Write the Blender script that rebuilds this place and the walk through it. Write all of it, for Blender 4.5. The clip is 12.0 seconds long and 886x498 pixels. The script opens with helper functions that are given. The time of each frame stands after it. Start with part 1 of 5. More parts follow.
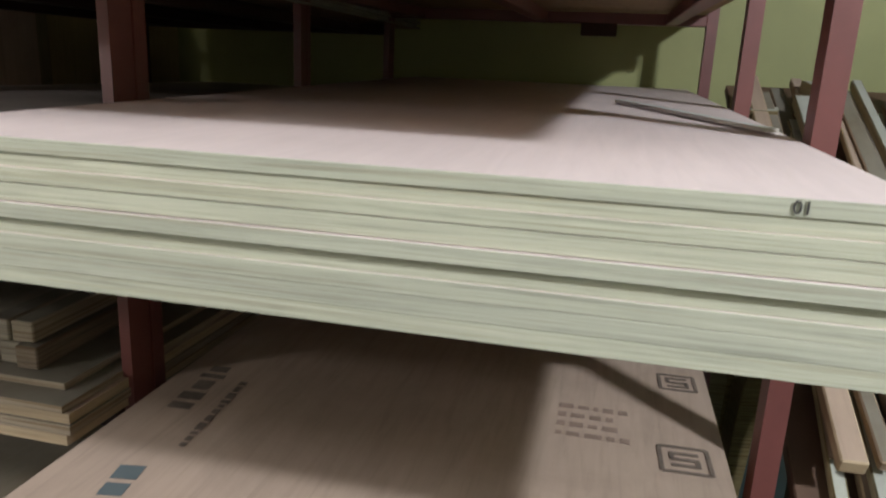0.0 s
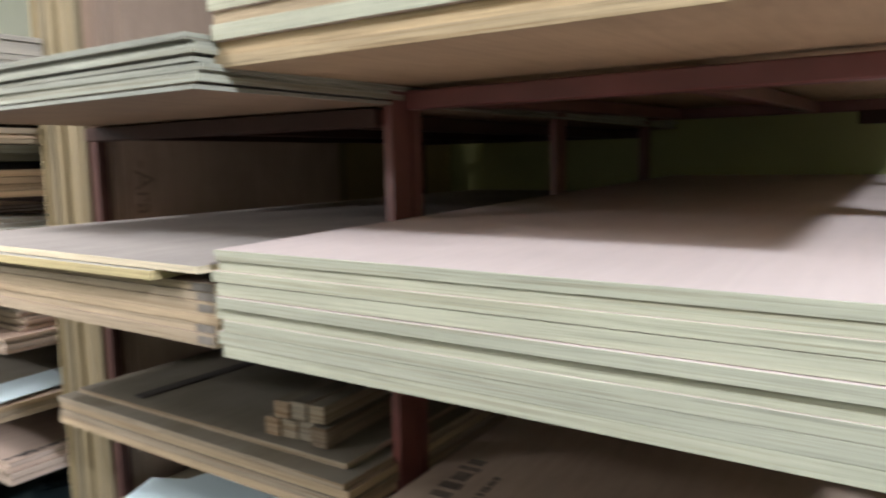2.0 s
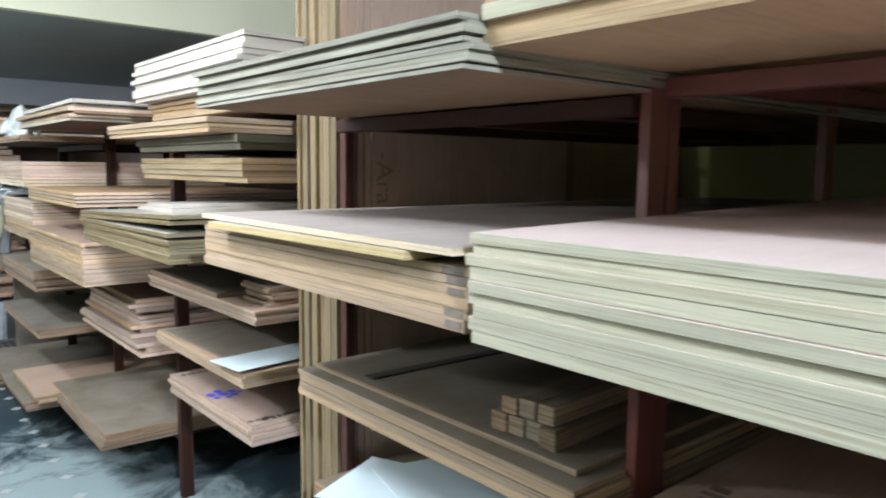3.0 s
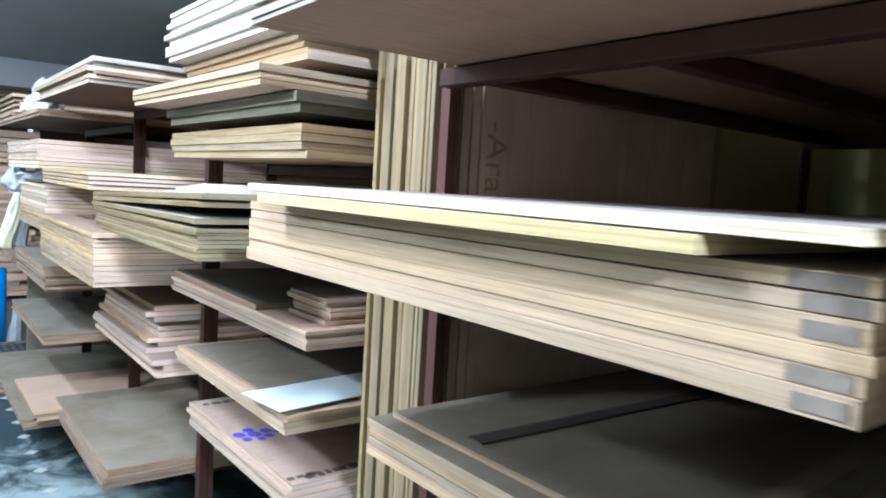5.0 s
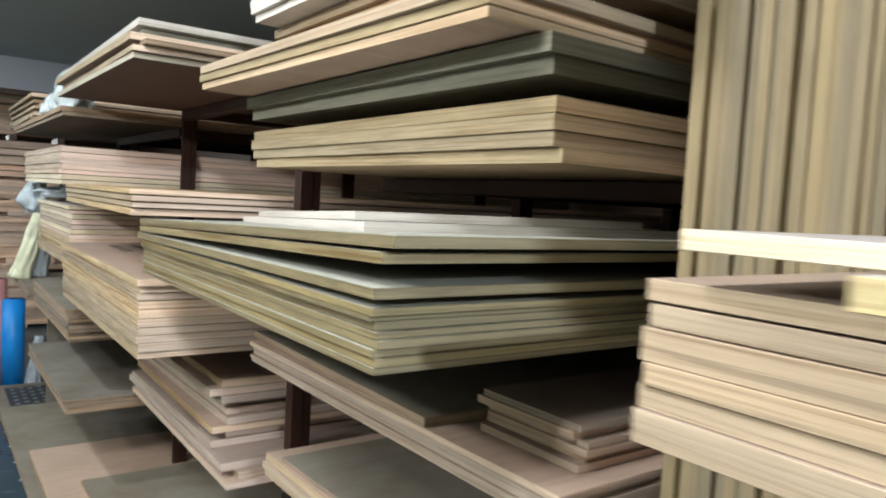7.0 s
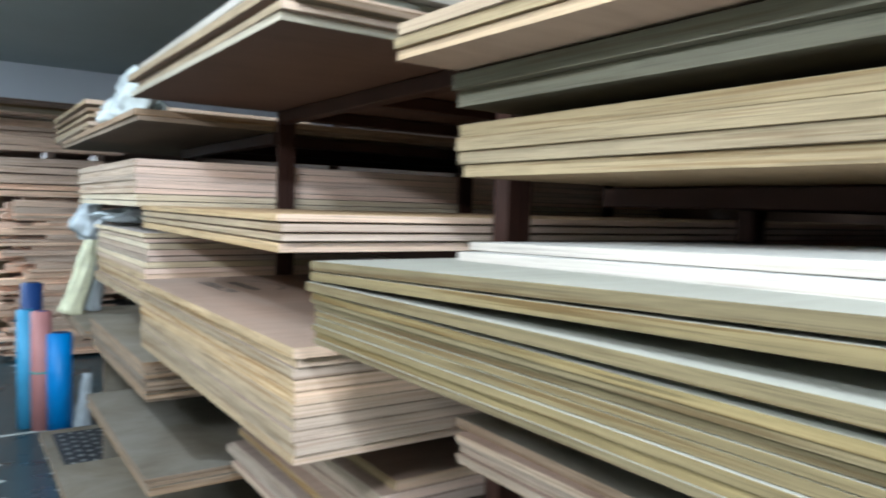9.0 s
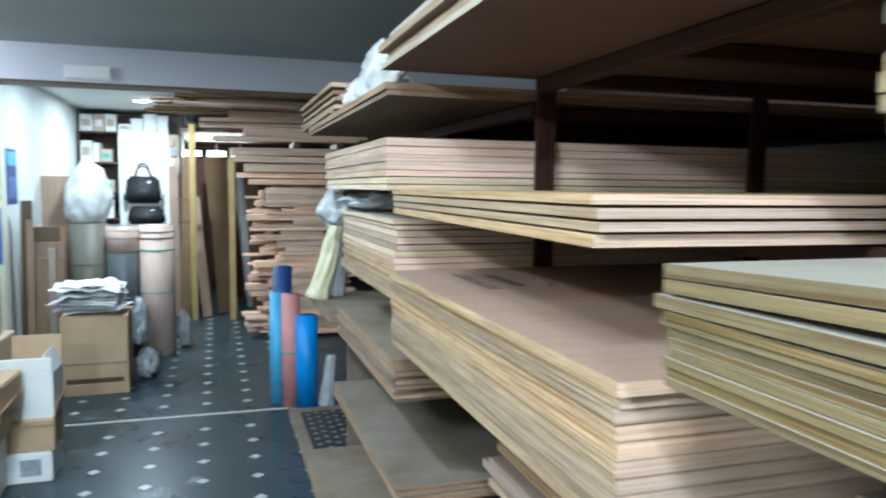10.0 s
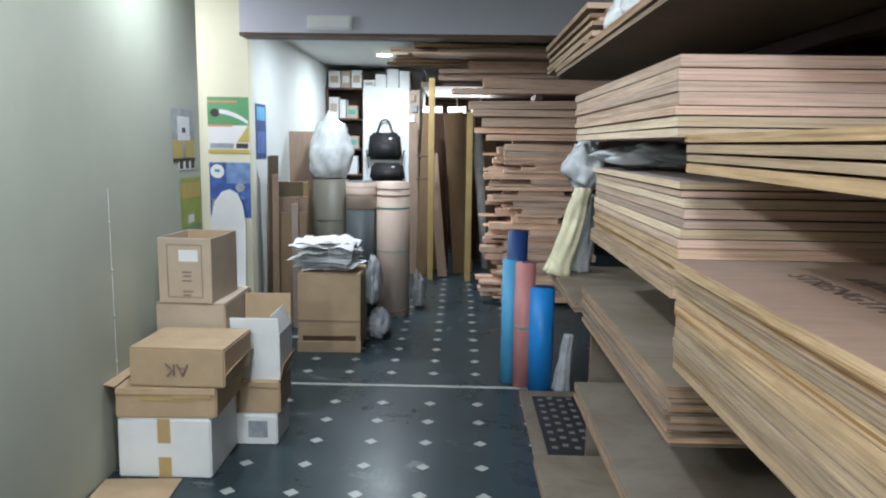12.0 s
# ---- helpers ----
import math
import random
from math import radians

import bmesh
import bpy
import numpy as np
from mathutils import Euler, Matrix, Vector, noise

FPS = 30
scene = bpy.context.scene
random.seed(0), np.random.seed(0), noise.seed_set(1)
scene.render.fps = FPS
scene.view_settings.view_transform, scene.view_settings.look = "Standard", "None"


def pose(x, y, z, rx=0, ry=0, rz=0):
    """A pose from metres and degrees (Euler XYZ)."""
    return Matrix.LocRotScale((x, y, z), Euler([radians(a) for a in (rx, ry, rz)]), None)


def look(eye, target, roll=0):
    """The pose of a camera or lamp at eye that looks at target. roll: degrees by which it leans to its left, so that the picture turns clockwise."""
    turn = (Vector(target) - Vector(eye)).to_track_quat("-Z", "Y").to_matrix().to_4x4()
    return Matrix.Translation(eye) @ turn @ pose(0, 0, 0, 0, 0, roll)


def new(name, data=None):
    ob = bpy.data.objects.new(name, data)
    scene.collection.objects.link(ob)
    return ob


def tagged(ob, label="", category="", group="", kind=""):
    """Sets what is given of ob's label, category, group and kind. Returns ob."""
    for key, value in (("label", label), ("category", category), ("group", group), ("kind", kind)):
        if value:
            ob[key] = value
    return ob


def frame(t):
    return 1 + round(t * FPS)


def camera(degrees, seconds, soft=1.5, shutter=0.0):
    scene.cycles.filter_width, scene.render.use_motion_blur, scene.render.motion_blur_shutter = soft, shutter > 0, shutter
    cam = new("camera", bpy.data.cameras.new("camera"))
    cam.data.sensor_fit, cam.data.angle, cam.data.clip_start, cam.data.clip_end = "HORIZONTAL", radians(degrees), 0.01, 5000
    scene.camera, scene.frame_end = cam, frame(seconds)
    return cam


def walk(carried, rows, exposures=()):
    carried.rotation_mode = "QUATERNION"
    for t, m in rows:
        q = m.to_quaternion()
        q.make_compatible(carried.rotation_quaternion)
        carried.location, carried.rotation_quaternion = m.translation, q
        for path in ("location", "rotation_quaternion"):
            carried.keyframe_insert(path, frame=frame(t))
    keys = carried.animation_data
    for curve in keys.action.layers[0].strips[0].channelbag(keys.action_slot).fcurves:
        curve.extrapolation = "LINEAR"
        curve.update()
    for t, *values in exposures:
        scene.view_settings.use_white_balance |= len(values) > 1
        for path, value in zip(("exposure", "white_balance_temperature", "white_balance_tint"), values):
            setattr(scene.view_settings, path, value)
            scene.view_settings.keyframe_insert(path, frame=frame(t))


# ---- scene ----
cam = camera(63.5, 12.0, 2.0, 0.5)
PATH = [
    (0, (-0.04, -0.119, 1.728), (1.85, 0.307, 1.23), 2.6),
    (0.5, (-0.036, -0.135, 1.773), (1.858, 0.324, 1.324), 1.5),
    (1, (-0.067, -0.128, 1.785), (1.82, 0.419, 1.409), 0.9),
    (1.5, (-0.072, -0.138, 1.774), (1.784, 0.531, 1.444), 0.1),
    (2, (-0.094, -0.165, 1.764), (1.555, 0.939, 1.515), -1.1),
    (2.5, (-0.11, -0.148, 1.743), (1.329, 1.223, 1.52), -0.4),
    (3.2, (-0.107, -0.003, 1.717), (1.144, 1.542, 1.501), 1.1),
    (5, (0.134, 0.618, 1.604), (1.357, 2.192, 1.438), 3.4),
    (5.5, (0.192, 0.851, 1.615), (1.406, 2.428, 1.418), 2.0),
    (6, (0.289, 1.096, 1.622), (1.441, 2.725, 1.484), 1.2),
    (6.5, (0.297, 1.326, 1.618), (1.419, 2.977, 1.489), 3.7),
    (6.7, (0.291, 1.462, 1.608), (1.431, 3.1, 1.476), 3.6),
    (8.5, (0.333, 2.244, 1.596), (1.672, 3.728, 1.504), 2.1),
    (9, (0.258, 2.438, 1.609), (1.393, 4.082, 1.496), 1.6),
    (9.5, (0.277, 2.645, 1.599), (1.134, 4.446, 1.452), 0.8),
    (10, (0.278, 2.833, 1.598), (0.878, 4.734, 1.427), 0.6),
    (10.5, (0.262, 3.061, 1.585), (0.67, 5.007, 1.372), 0.8),
    (11, (0.286, 3.231, 1.584), (0.48, 5.208, 1.351), 0.3),
    (11.5, (0.312, 3.37, 1.577), (0.343, 5.355, 1.329), 0.55),
    (12, (0.337, 3.485, 1.569), (0.294, 5.464, 1.279), 0.8),
]
# the clip's own auto exposure and white balance: seconds, stops, kelvin, tint
EXPOSURES = [
    (0, -0.38, 6550, 7), (1.5, -0.17, 6500, 8), (3, 0.10, 6050, 5), (5, 0.60, 5400, 4), (5.5, 0.38, 5700, 3), (6.5, -0.07, 6350, 2),
    (8.5, 0.05, 5800, 1), (9.5, 0.07, 5700, -1), (10, 0.10, 5700, -1), (10.5, -0.08, 6050, 2), (11, -0.22, 6250, 4), (12, -0.36, 6350, 7),
]
walk(cam, [(t, look(eye, target, roll)) for t, eye, target, roll in PATH], EXPOSURES)
# ---- light ----
world = bpy.data.worlds.new("world")
world.use_nodes = True
world.node_tree.nodes["Background"].inputs[0].default_value = (0.75, 0.88, 1.0, 1)
world.node_tree.nodes["Background"].inputs[1].default_value = 0.012
scene.world = world
scene.view_settings.exposure = 0.0


def area_lamp(name, at, target, w, h, watts, col):
    d = bpy.data.lights.new(name, "AREA")
    d.shape, d.size, d.size_y, d.energy, d.color = "RECTANGLE", w, h, watts, col
    ob = new(name, d)
    ob.matrix_world = look(at, target)
    return ob


COOL, NEUT = (0.93, 1.0, 1.10), (1.0, 1.0, 1.04)
TUBES = [((-0.47, -2.16, 3.08), 0, 0.3), ((-0.6, 2.1, 3.15), 90, 1.2), ((-1.255, 3.2, 2.4), 90, 1.2)]
area_lamp("tube_light_lamp_front", (-0.47, -2.06, 3.10), (0.9, 0.2, 1.6), 0.22, 0.12, 140, COOL)
area_lamp("tube_light_lamp_middle", (-0.6, 2.1, 3.10), (-0.2, 2.3, 0), 0.06, 1.2, 92, NEUT)
area_lamp("tube_light_lamp_low", (-1.18, 3.2, 2.4), (0.9, 3.9, 1.2), 1.2, 0.06, 62, NEUT)
area_lamp("downlight_lamp_aisle", (-0.85, 7.1, 2.612), (-0.85, 7.1, 0), 0.14, 0.14, 20, COOL)
# unseen lamp added to brighten carton and board fronts along the aisle
area_lamp("downlight_lamp_near", (-0.4, 5.6, 2.612), (-0.4, 5.6, 0), 0.14, 0.14, 36, COOL)
# added lamp hidden behind the beam, brightens the planks, rolls and sack
area_lamp("downlight_lamp_rear", (-0.5, 9.5, 2.472), (-0.5, 9.5, 0), 0.14, 0.14, 26, COOL)
area_lamp("downlight_lamp_back", (-0.474, 11.2, 2.475), (-0.474, 11.2, 0), 0.14, 0.14, 44, COOL)
area_lamp("tube_light_lamp_far", (0.3, 13.9, 1.99), (0.3, 11.0, 1.0), 0.9, 0.08, 26, NEUT)
area_lamp("side_room_lamp", (-2.2, 8.2, 2.5), (-1.7, 9.2, 1.2), 0.6, 0.6, 34, NEUT)

# ---- materials ----


def mat_base(name):
    m = bpy.data.materials.new(name)
    m.use_nodes = True
    nt = m.node_tree
    b = nt.nodes["Principled BSDF"]
    return m, nt, b


def node(nt, kind, **kw):
    n = nt.nodes.new(kind)
    for k, v in kw.items():
        n.inputs[k].default_value = v
    return n


def ramp(nt, fac, stops):
    n = nt.nodes.new("ShaderNodeValToRGB")
    el = n.color_ramp.elements
    while len(el) < len(stops):
        el.new(0.5)
    for e, (p, c) in zip(el, stops):
        e.position, e.color = p, (*c, 1)
    nt.links.new(fac, n.inputs[0])
    return n.outputs[0]


def mixc(nt, fac, a, b, mode="MIX"):
    n = nt.nodes.new("ShaderNodeMix")
    n.data_type, n.blend_type = "RGBA", mode
    for sock, v in ((n.inputs[0], fac), (n.inputs[6], a), (n.inputs[7], b)):
        if isinstance(v, (int, float)):
            sock.default_value = v
        elif isinstance(v, tuple):
            sock.default_value = (*v, 1)
        else:
            nt.links.new(v, sock)
    return n.outputs[2]


def mapped(nt, scale, coord="Object"):
    tc = nt.nodes.new("ShaderNodeTexCoord")
    mp = nt.nodes.new("ShaderNodeMapping")
    mp.inputs["Scale"].default_value = scale
    nt.links.new(tc.outputs[coord], mp.inputs[0])
    return mp.outputs[0]


def noise_tex(nt, vec, scale, detail=4.0, rough=0.6, dist=0.0):
    n = node(nt, "ShaderNodeTexNoise", Scale=scale, Detail=detail, Roughness=rough, Distortion=dist)
    nt.links.new(vec, n.inputs["Vector"])
    return n.outputs["Fac"]


def bump(nt, b, height, strength, dist=0.002):
    n = node(nt, "ShaderNodeBump", Strength=strength, Distance=dist)
    nt.links.new(height, n.inputs["Height"])
    nt.links.new(n.outputs[0], b.inputs["Normal"])


def math_n(nt, op, a, b=0.5, clamp=False):
    n = nt.nodes.new("ShaderNodeMath")
    n.operation, n.use_clamp = op, clamp
    for s, v in zip(n.inputs, (a, b)):
        if isinstance(v, (int, float)):
            s.default_value = v
        else:
            nt.links.new(v, s)
    return n.outputs[0]


def scaled(c, k):
    return tuple(min(0.95, v * k) for v in c)


def random_shift(nt, vec):
    oi = nt.nodes.new("ShaderNodeObjectInfo")
    comb = nt.nodes.new("ShaderNodeCombineXYZ")
    for i, k in enumerate((37.0, 53.0, 11.0)):
        nt.links.new(math_n(nt, "MULTIPLY", oi.outputs["Random"], k), comb.inputs[i])
    add = nt.nodes.new("ShaderNodeVectorMath")
    nt.links.new(vec, add.inputs[0])
    nt.links.new(comb.outputs[0], add.inputs[1])
    return add.outputs[0], oi.outputs["Random"]


def board_mat(name, face, edge, dark=0.5, spread=0.18, rough=0.72, dust=0.0, wear=0.5, long=None, fig=0.78):
    """Sheet timber: veneer grain along the length on the faces, pressed plies on the edges."""
    m, nt, b = mat_base(name)
    v, rnd = random_shift(nt, mapped(nt, (1, 1, 1)))
    mp = nt.nodes.new("ShaderNodeMapping")
    mp.inputs["Scale"].default_value = (1.2, 14, 3)
    nt.links.new(v, mp.inputs[0])
    grain = noise_tex(nt, mp.outputs[0], 3.5, 6, 0.62, 0.7)
    blot = noise_tex(nt, v, 2.4, 3, 0.55)
    facec = ramp(nt, grain, [(0.25, scaled(face, fig)), (0.5, face), (0.8, scaled(face, 1.04 + 0.36 * (1 - fig)))])
    smudge = ramp(nt, noise_tex(nt, v, 3.4, 7, 0.72, 0.5), [(0.45, (0, 0, 0)), (0.75, (1, 1, 1))])
    facec = mixc(nt, blot, facec, mixc(nt, 0.55, facec, scaled(face, 0.55)))
    facec = mixc(nt, math_n(nt, "MULTIPLY", smudge, 0.2 if fig > 0.9 else 0.55), facec, scaled(face, 0.6))
    me = nt.nodes.new("ShaderNodeMapping")
    me.inputs["Scale"].default_value = (2.4, 2.4, 210)
    nt.links.new(v, me.inputs[0])
    plies = noise_tex(nt, me.outputs[0], 1.3, 4, 0.75)
    mw = nt.nodes.new("ShaderNodeMapping")
    mw.inputs["Scale"].default_value = (1.2, 1.2, 13)
    nt.links.new(v, mw.inputs[0])
    patch = noise_tex(nt, mw.outputs[0], 4.5, 6, 0.68, 0.5)
    edgec = ramp(nt, plies, [(0.36, scaled(edge, dark * 0.72)), (0.45, scaled(edge, 0.88)), (0.58, edge), (0.70, scaled(edge, 1.28))])
    stain = ramp(nt, patch, [(0.38, (0, 0, 0)), (0.66, (1, 1, 1))])
    edgec = mixc(nt, math_n(nt, "MULTIPLY", stain, wear), edgec, scaled(edge, 0.5))
    soft = noise_tex(nt, v, 1.9, 3, 0.5)
    edgec = mixc(nt, math_n(nt, "MULTIPLY", soft, 0.35), edgec, scaled(edge, 1.25))
    # broad brown streaks running along the edge
    ms = nt.nodes.new("ShaderNodeMapping")
    ms.inputs["Scale"].default_value = (1.0, 1.0, 75)
    nt.links.new(v, ms.inputs[0])
    streak = ramp(nt, noise_tex(nt, ms.outputs[0], 1.6, 5, 0.65, 0.3), [(0.52, (0, 0, 0)), (0.61, (1, 1, 1))])
    edgec = mixc(nt, math_n(nt, "MULTIPLY", streak, wear), edgec, (edge[0] * 0.50, edge[1] * 0.40, edge[2] * 0.30))
    # short dark core voids and chipped plies
    mv = nt.nodes.new("ShaderNodeMapping")
    mv.inputs["Scale"].default_value = (3.5, 3.5, 150)
    nt.links.new(v, mv.inputs[0])
    voids = ramp(nt, noise_tex(nt, mv.outputs[0], 1.0, 3, 0.5, 0.2), [(0.64, (0, 0, 0)), (0.69, (1, 1, 1))])
    edgec = mixc(nt, math_n(nt, "MULTIPLY", voids, wear * 0.7), edgec, scaled(edge, 0.3))
    geo = nt.nodes.new("ShaderNodeNewGeometry")
    sep = nt.nodes.new("ShaderNodeSeparateXYZ")
    vt = nt.nodes.new("ShaderNodeVectorTransform")
    vt.vector_type, vt.convert_from, vt.convert_to = "NORMAL", "WORLD", "OBJECT"
    nt.links.new(geo.outputs["Normal"], vt.inputs[0])
    nt.links.new(vt.outputs[0], sep.inputs[0])
    flat = math_n(nt, "GREATER_THAN", math_n(nt, "ABSOLUTE", sep.outputs[2]), 0.72)
    # y-facing edges: a pinker cut of veneer, plus front light lightened into the colour
    if long:
        along = math_n(nt, "GREATER_THAN", math_n(nt, "ABSOLUTE", sep.outputs[1]), 0.72)
        lc = ramp(nt, plies, [(0.36, scaled(long, 0.55)), (0.47, scaled(long, 0.9)), (0.7, scaled(long, 1.1))])
        lc = mixc(nt, math_n(nt, "MULTIPLY", streak, wear * 0.6), lc, (long[0] * 0.6, long[1] * 0.5, long[2] * 0.42))
        edgec = mixc(nt, along, edgec, mixc(nt, math_n(nt, "MULTIPLY", stain, wear * 0.4), lc, scaled(long, 0.72)))
    col = mixc(nt, flat, edgec, facec)
    tone = nt.nodes.new("ShaderNodeHueSaturation")
    nt.links.new(math_n(nt, "ADD", math_n(nt, "MULTIPLY", rnd, spread * 2), 1 - spread), tone.inputs["Value"])
    nt.links.new(math_n(nt, "ADD", math_n(nt, "MULTIPLY", rnd, 0.22), 0.9), tone.inputs["Saturation"])
    nt.links.new(col, tone.inputs["Color"])
    out = tone.outputs[0]
    if dust:
        dn = ramp(nt, noise_tex(nt, v, 2.6, 6, 0.65, 0.5), [(0.35, (0, 0, 0)), (0.7, (1, 1, 1))])
        up = math_n(nt, "MULTIPLY", math_n(nt, "GREATER_THAN", sep.outputs[2], 0.72), dust)
        out = mixc(nt, math_n(nt, "MULTIPLY", up, math_n(nt, "ADD", dn, 0.15, True)), out, (0.40, 0.38, 0.34))
    nt.links.new(out, b.inputs["Base Color"])
    b.inputs["Roughness"].default_value = rough
    b.inputs["Specular IOR Level"].default_value = 0.18
    bump(nt, b, mixc(nt, flat, math_n(nt, "ADD", plies, math_n(nt, "MULTIPLY", patch, 0.6)), grain), 0.25, 0.001)
    return m


def plain_mat(name, col, rough=0.6, metal=0.0, var=0.15, scale=6.0, bumpy=0.15, spec=0.5, fine=60.0):
    m, nt, b = mat_base(name)
    v, rnd = random_shift(nt, mapped(nt, (1, 1, 1)))
    a = noise_tex(nt, v, scale, 5, 0.6)
    f = noise_tex(nt, v, fine, 3, 0.6)
    c = ramp(nt, a, [(0.25, scaled(col, 1 - var)), (0.55, col), (0.8, scaled(col, 1 + var))])
    c = mixc(nt, math_n(nt, "MULTIPLY", f, 0.2), c, scaled(col, 0.75))
    nt.links.new(c, b.inputs["Base Color"])
    b.inputs["Roughness"].default_value, b.inputs["Metallic"].default_value = rough, metal
    b.inputs["Specular IOR Level"].default_value = spec
    if bumpy:
        bump(nt, b, f, bumpy, 0.001)
    return m


def glow_mat(name, col, strength):
    m, nt, b = mat_base(name)
    b.inputs["Base Color"].default_value = (*col, 1)
    b.inputs["Emission Color"].default_value = (*col, 1)
    b.inputs["Emission Strength"].default_value = strength
    return m


def wall_mat(name, col, stain=0.2):
    m, nt, b = mat_base(name)
    v = mapped(nt, (1, 1, 1))
    big = noise_tex(nt, v, 1.1, 5, 0.6)
    run = noise_tex(nt, mapped(nt, (6, 6, 0.7)), 1.6, 4, 0.6)
    fine = noise_tex(nt, v, 90, 3, 0.6)
    c = ramp(nt, big, [(0.3, scaled(col, 1 - stain)), (0.65, col)])
    c = mixc(nt, math_n(nt, "MULTIPLY", run, stain), c, scaled(col, 0.62))
    nt.links.new(c, b.inputs["Base Color"])
    b.inputs["Roughness"].default_value = 0.62
    bump(nt, b, math_n(nt, "ADD", fine, math_n(nt, "MULTIPLY", big, 2.0)), 0.2, 0.002)
    return m


def floor_mat():
    m, nt, b = mat_base("dark_stone_floor")
    v = mapped(nt, (1, 1, 1))
    cloud = noise_tex(nt, v, 2.2, 6, 0.65)
    speck = noise_tex(nt, v, 70, 3, 0.7)
    c = ramp(nt, cloud, [(0.3, (0.016, 0.030, 0.038)), (0.55, (0.028, 0.050, 0.060)), (0.8, (0.050, 0.078, 0.090))])
    c = mixc(nt, math_n(nt, "MULTIPLY", speck, 0.3), c, (0.075, 0.085, 0.085))
    # joints of the square slabs
    sep = nt.nodes.new("ShaderNodeSeparateXYZ")
    nt.links.new(v, sep.inputs[0])
    joint = None
    for i, off in ((0, 0.47), (1, 6.8)):
        s = math_n(nt, "FRACT", math_n(nt, "MULTIPLY", math_n(nt, "SUBTRACT", sep.outputs[i], off - 29.0), 1 / 0.29))
        d = math_n(nt, "LESS_THAN", math_n(nt, "ABSOLUTE", math_n(nt, "SUBTRACT", s, 0.5)), 0.5 - 0.008)
        g = math_n(nt, "SUBTRACT", 1.0, d)
        joint = g if joint is None else math_n(nt, "MAXIMUM", joint, g)
    c = mixc(nt, math_n(nt, "MULTIPLY", joint, 0.5), c, (0.02, 0.02, 0.02))
    # cement spilt in patches near the racks
    spill = noise_tex(nt, v, 2.3, 7, 0.72, 0.9)
    far = nt.nodes.new("ShaderNodeVectorMath")
    far.operation = "DISTANCE"
    nt.links.new(v, far.inputs[0])
    far.inputs[1].default_value = (0.55, 4.0, 0)
    near = math_n(nt, "SUBTRACT", 1.0, math_n(nt, "MULTIPLY", far.outputs["Value"], 0.62), True)
    mask = ramp(nt, math_n(nt, "ADD", spill, math_n(nt, "MULTIPLY", near, 0.36)), [(0.60, (0, 0, 0)), (0.76, (1, 1, 1))])
    c = mixc(nt, math_n(nt, "MULTIPLY", mask, 0.75), c, (0.36, 0.43, 0.44))
    nt.links.new(c, b.inputs["Base Color"])
    nt.links.new(ramp(nt, math_n(nt, "ADD", cloud, math_n(nt, "MULTIPLY", mask, 0.4)), [(0.3, (0.24,) * 3), (0.8, (0.42,) * 3)]), b.inputs["Roughness"])
    bump(nt, b, speck, 0.08, 0.001)
    b.inputs["Specular IOR Level"].default_value = 0.2
    return m


def plastic_film(name, col, film=0.0):
    m, nt, b = mat_base(name)
    v = mapped(nt, (1, 1, 1))
    a = noise_tex(nt, v, 9, 4, 0.6, 1.0)
    nt.links.new(ramp(nt, a, [(0.3, scaled(col, 0.7)), (0.7, col)]), b.inputs["Base Color"])
    b.inputs["Roughness"].default_value = 0.22
    b.inputs["Transmission Weight"].default_value = film
    bump(nt, b, a, 0.5, 0.01)
    return m


PLY_PALE = board_mat("pale_green_ply", (0.74, 0.60, 0.57), (0.47, 0.445, 0.345), 0.8, 0.12, wear=0.3, fig=0.93)
PLY_TAN = board_mat("tan_ply", (0.42, 0.305, 0.235), (0.45, 0.33, 0.22), 0.7, 0.14, wear=0.35)
PLY_OLIVE = board_mat("olive_ply", (0.40, 0.39, 0.33), (0.20, 0.155, 0.082), 0.5, 0.2, dust=0.4, wear=0.85, long=(0.40, 0.33, 0.21))
PLY_ORANGE = board_mat("orange_blockboard", (0.46, 0.32, 0.20), (0.45, 0.33, 0.205), 0.66, 0.14, wear=0.55, long=(0.70, 0.53, 0.42))
PLY_PINK = board_mat("pink_ply", (0.40, 0.29, 0.235), (0.47, 0.36, 0.28), 0.6, 0.2, long=(0.74, 0.56, 0.47))
PLY_WOOD = board_mat("streaky_ply", (0.36, 0.25, 0.195), (0.45, 0.335, 0.215), 0.5, 0.2, dust=0.2, wear=1.0, long=(0.74, 0.55, 0.42))
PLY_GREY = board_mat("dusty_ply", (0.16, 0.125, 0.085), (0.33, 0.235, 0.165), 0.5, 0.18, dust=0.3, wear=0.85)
PLY_SLATE = board_mat("slate_edged_board", (0.12, 0.11, 0.08), (0.18, 0.165, 0.125), 0.7, 0.1)
PLY_GOLD = board_mat("golden_blockboard", (0.30, 0.21, 0.12), (0.36, 0.275, 0.165), 0.6, 0.16, wear=0.7, long=(0.66, 0.46, 0.30))
PLY_STAND = board_mat("standing_ply", (0.30, 0.235, 0.14), (0.27, 0.21, 0.13), 0.75, 0.2, wear=0.4)
PLY_ROSE = board_mat("rosy_standing_ply", (0.52, 0.36, 0.28), (0.27, 0.185, 0.135), 0.5, 0.14)
PLY_DARK = board_mat("greyed_thin_ply", (0.28, 0.25, 0.21), (0.31, 0.30, 0.25), 0.5, 0.15)
PLY_WHITE = board_mat("white_laminate_board", (0.66, 0.64, 0.60), (0.53, 0.475, 0.425), 0.85, 0.08, 0.35, wear=0.25)
PLY_CREAM = board_mat("cream_edged_board", (0.50, 0.465, 0.41), (0.51, 0.405, 0.225), 0.85, 0.06, wear=0.25)
PLY_CLEAN = board_mat("clean_pinkish_board", (0.45, 0.39, 0.36), (0.66, 0.54, 0.39), 0.8, 0.05)
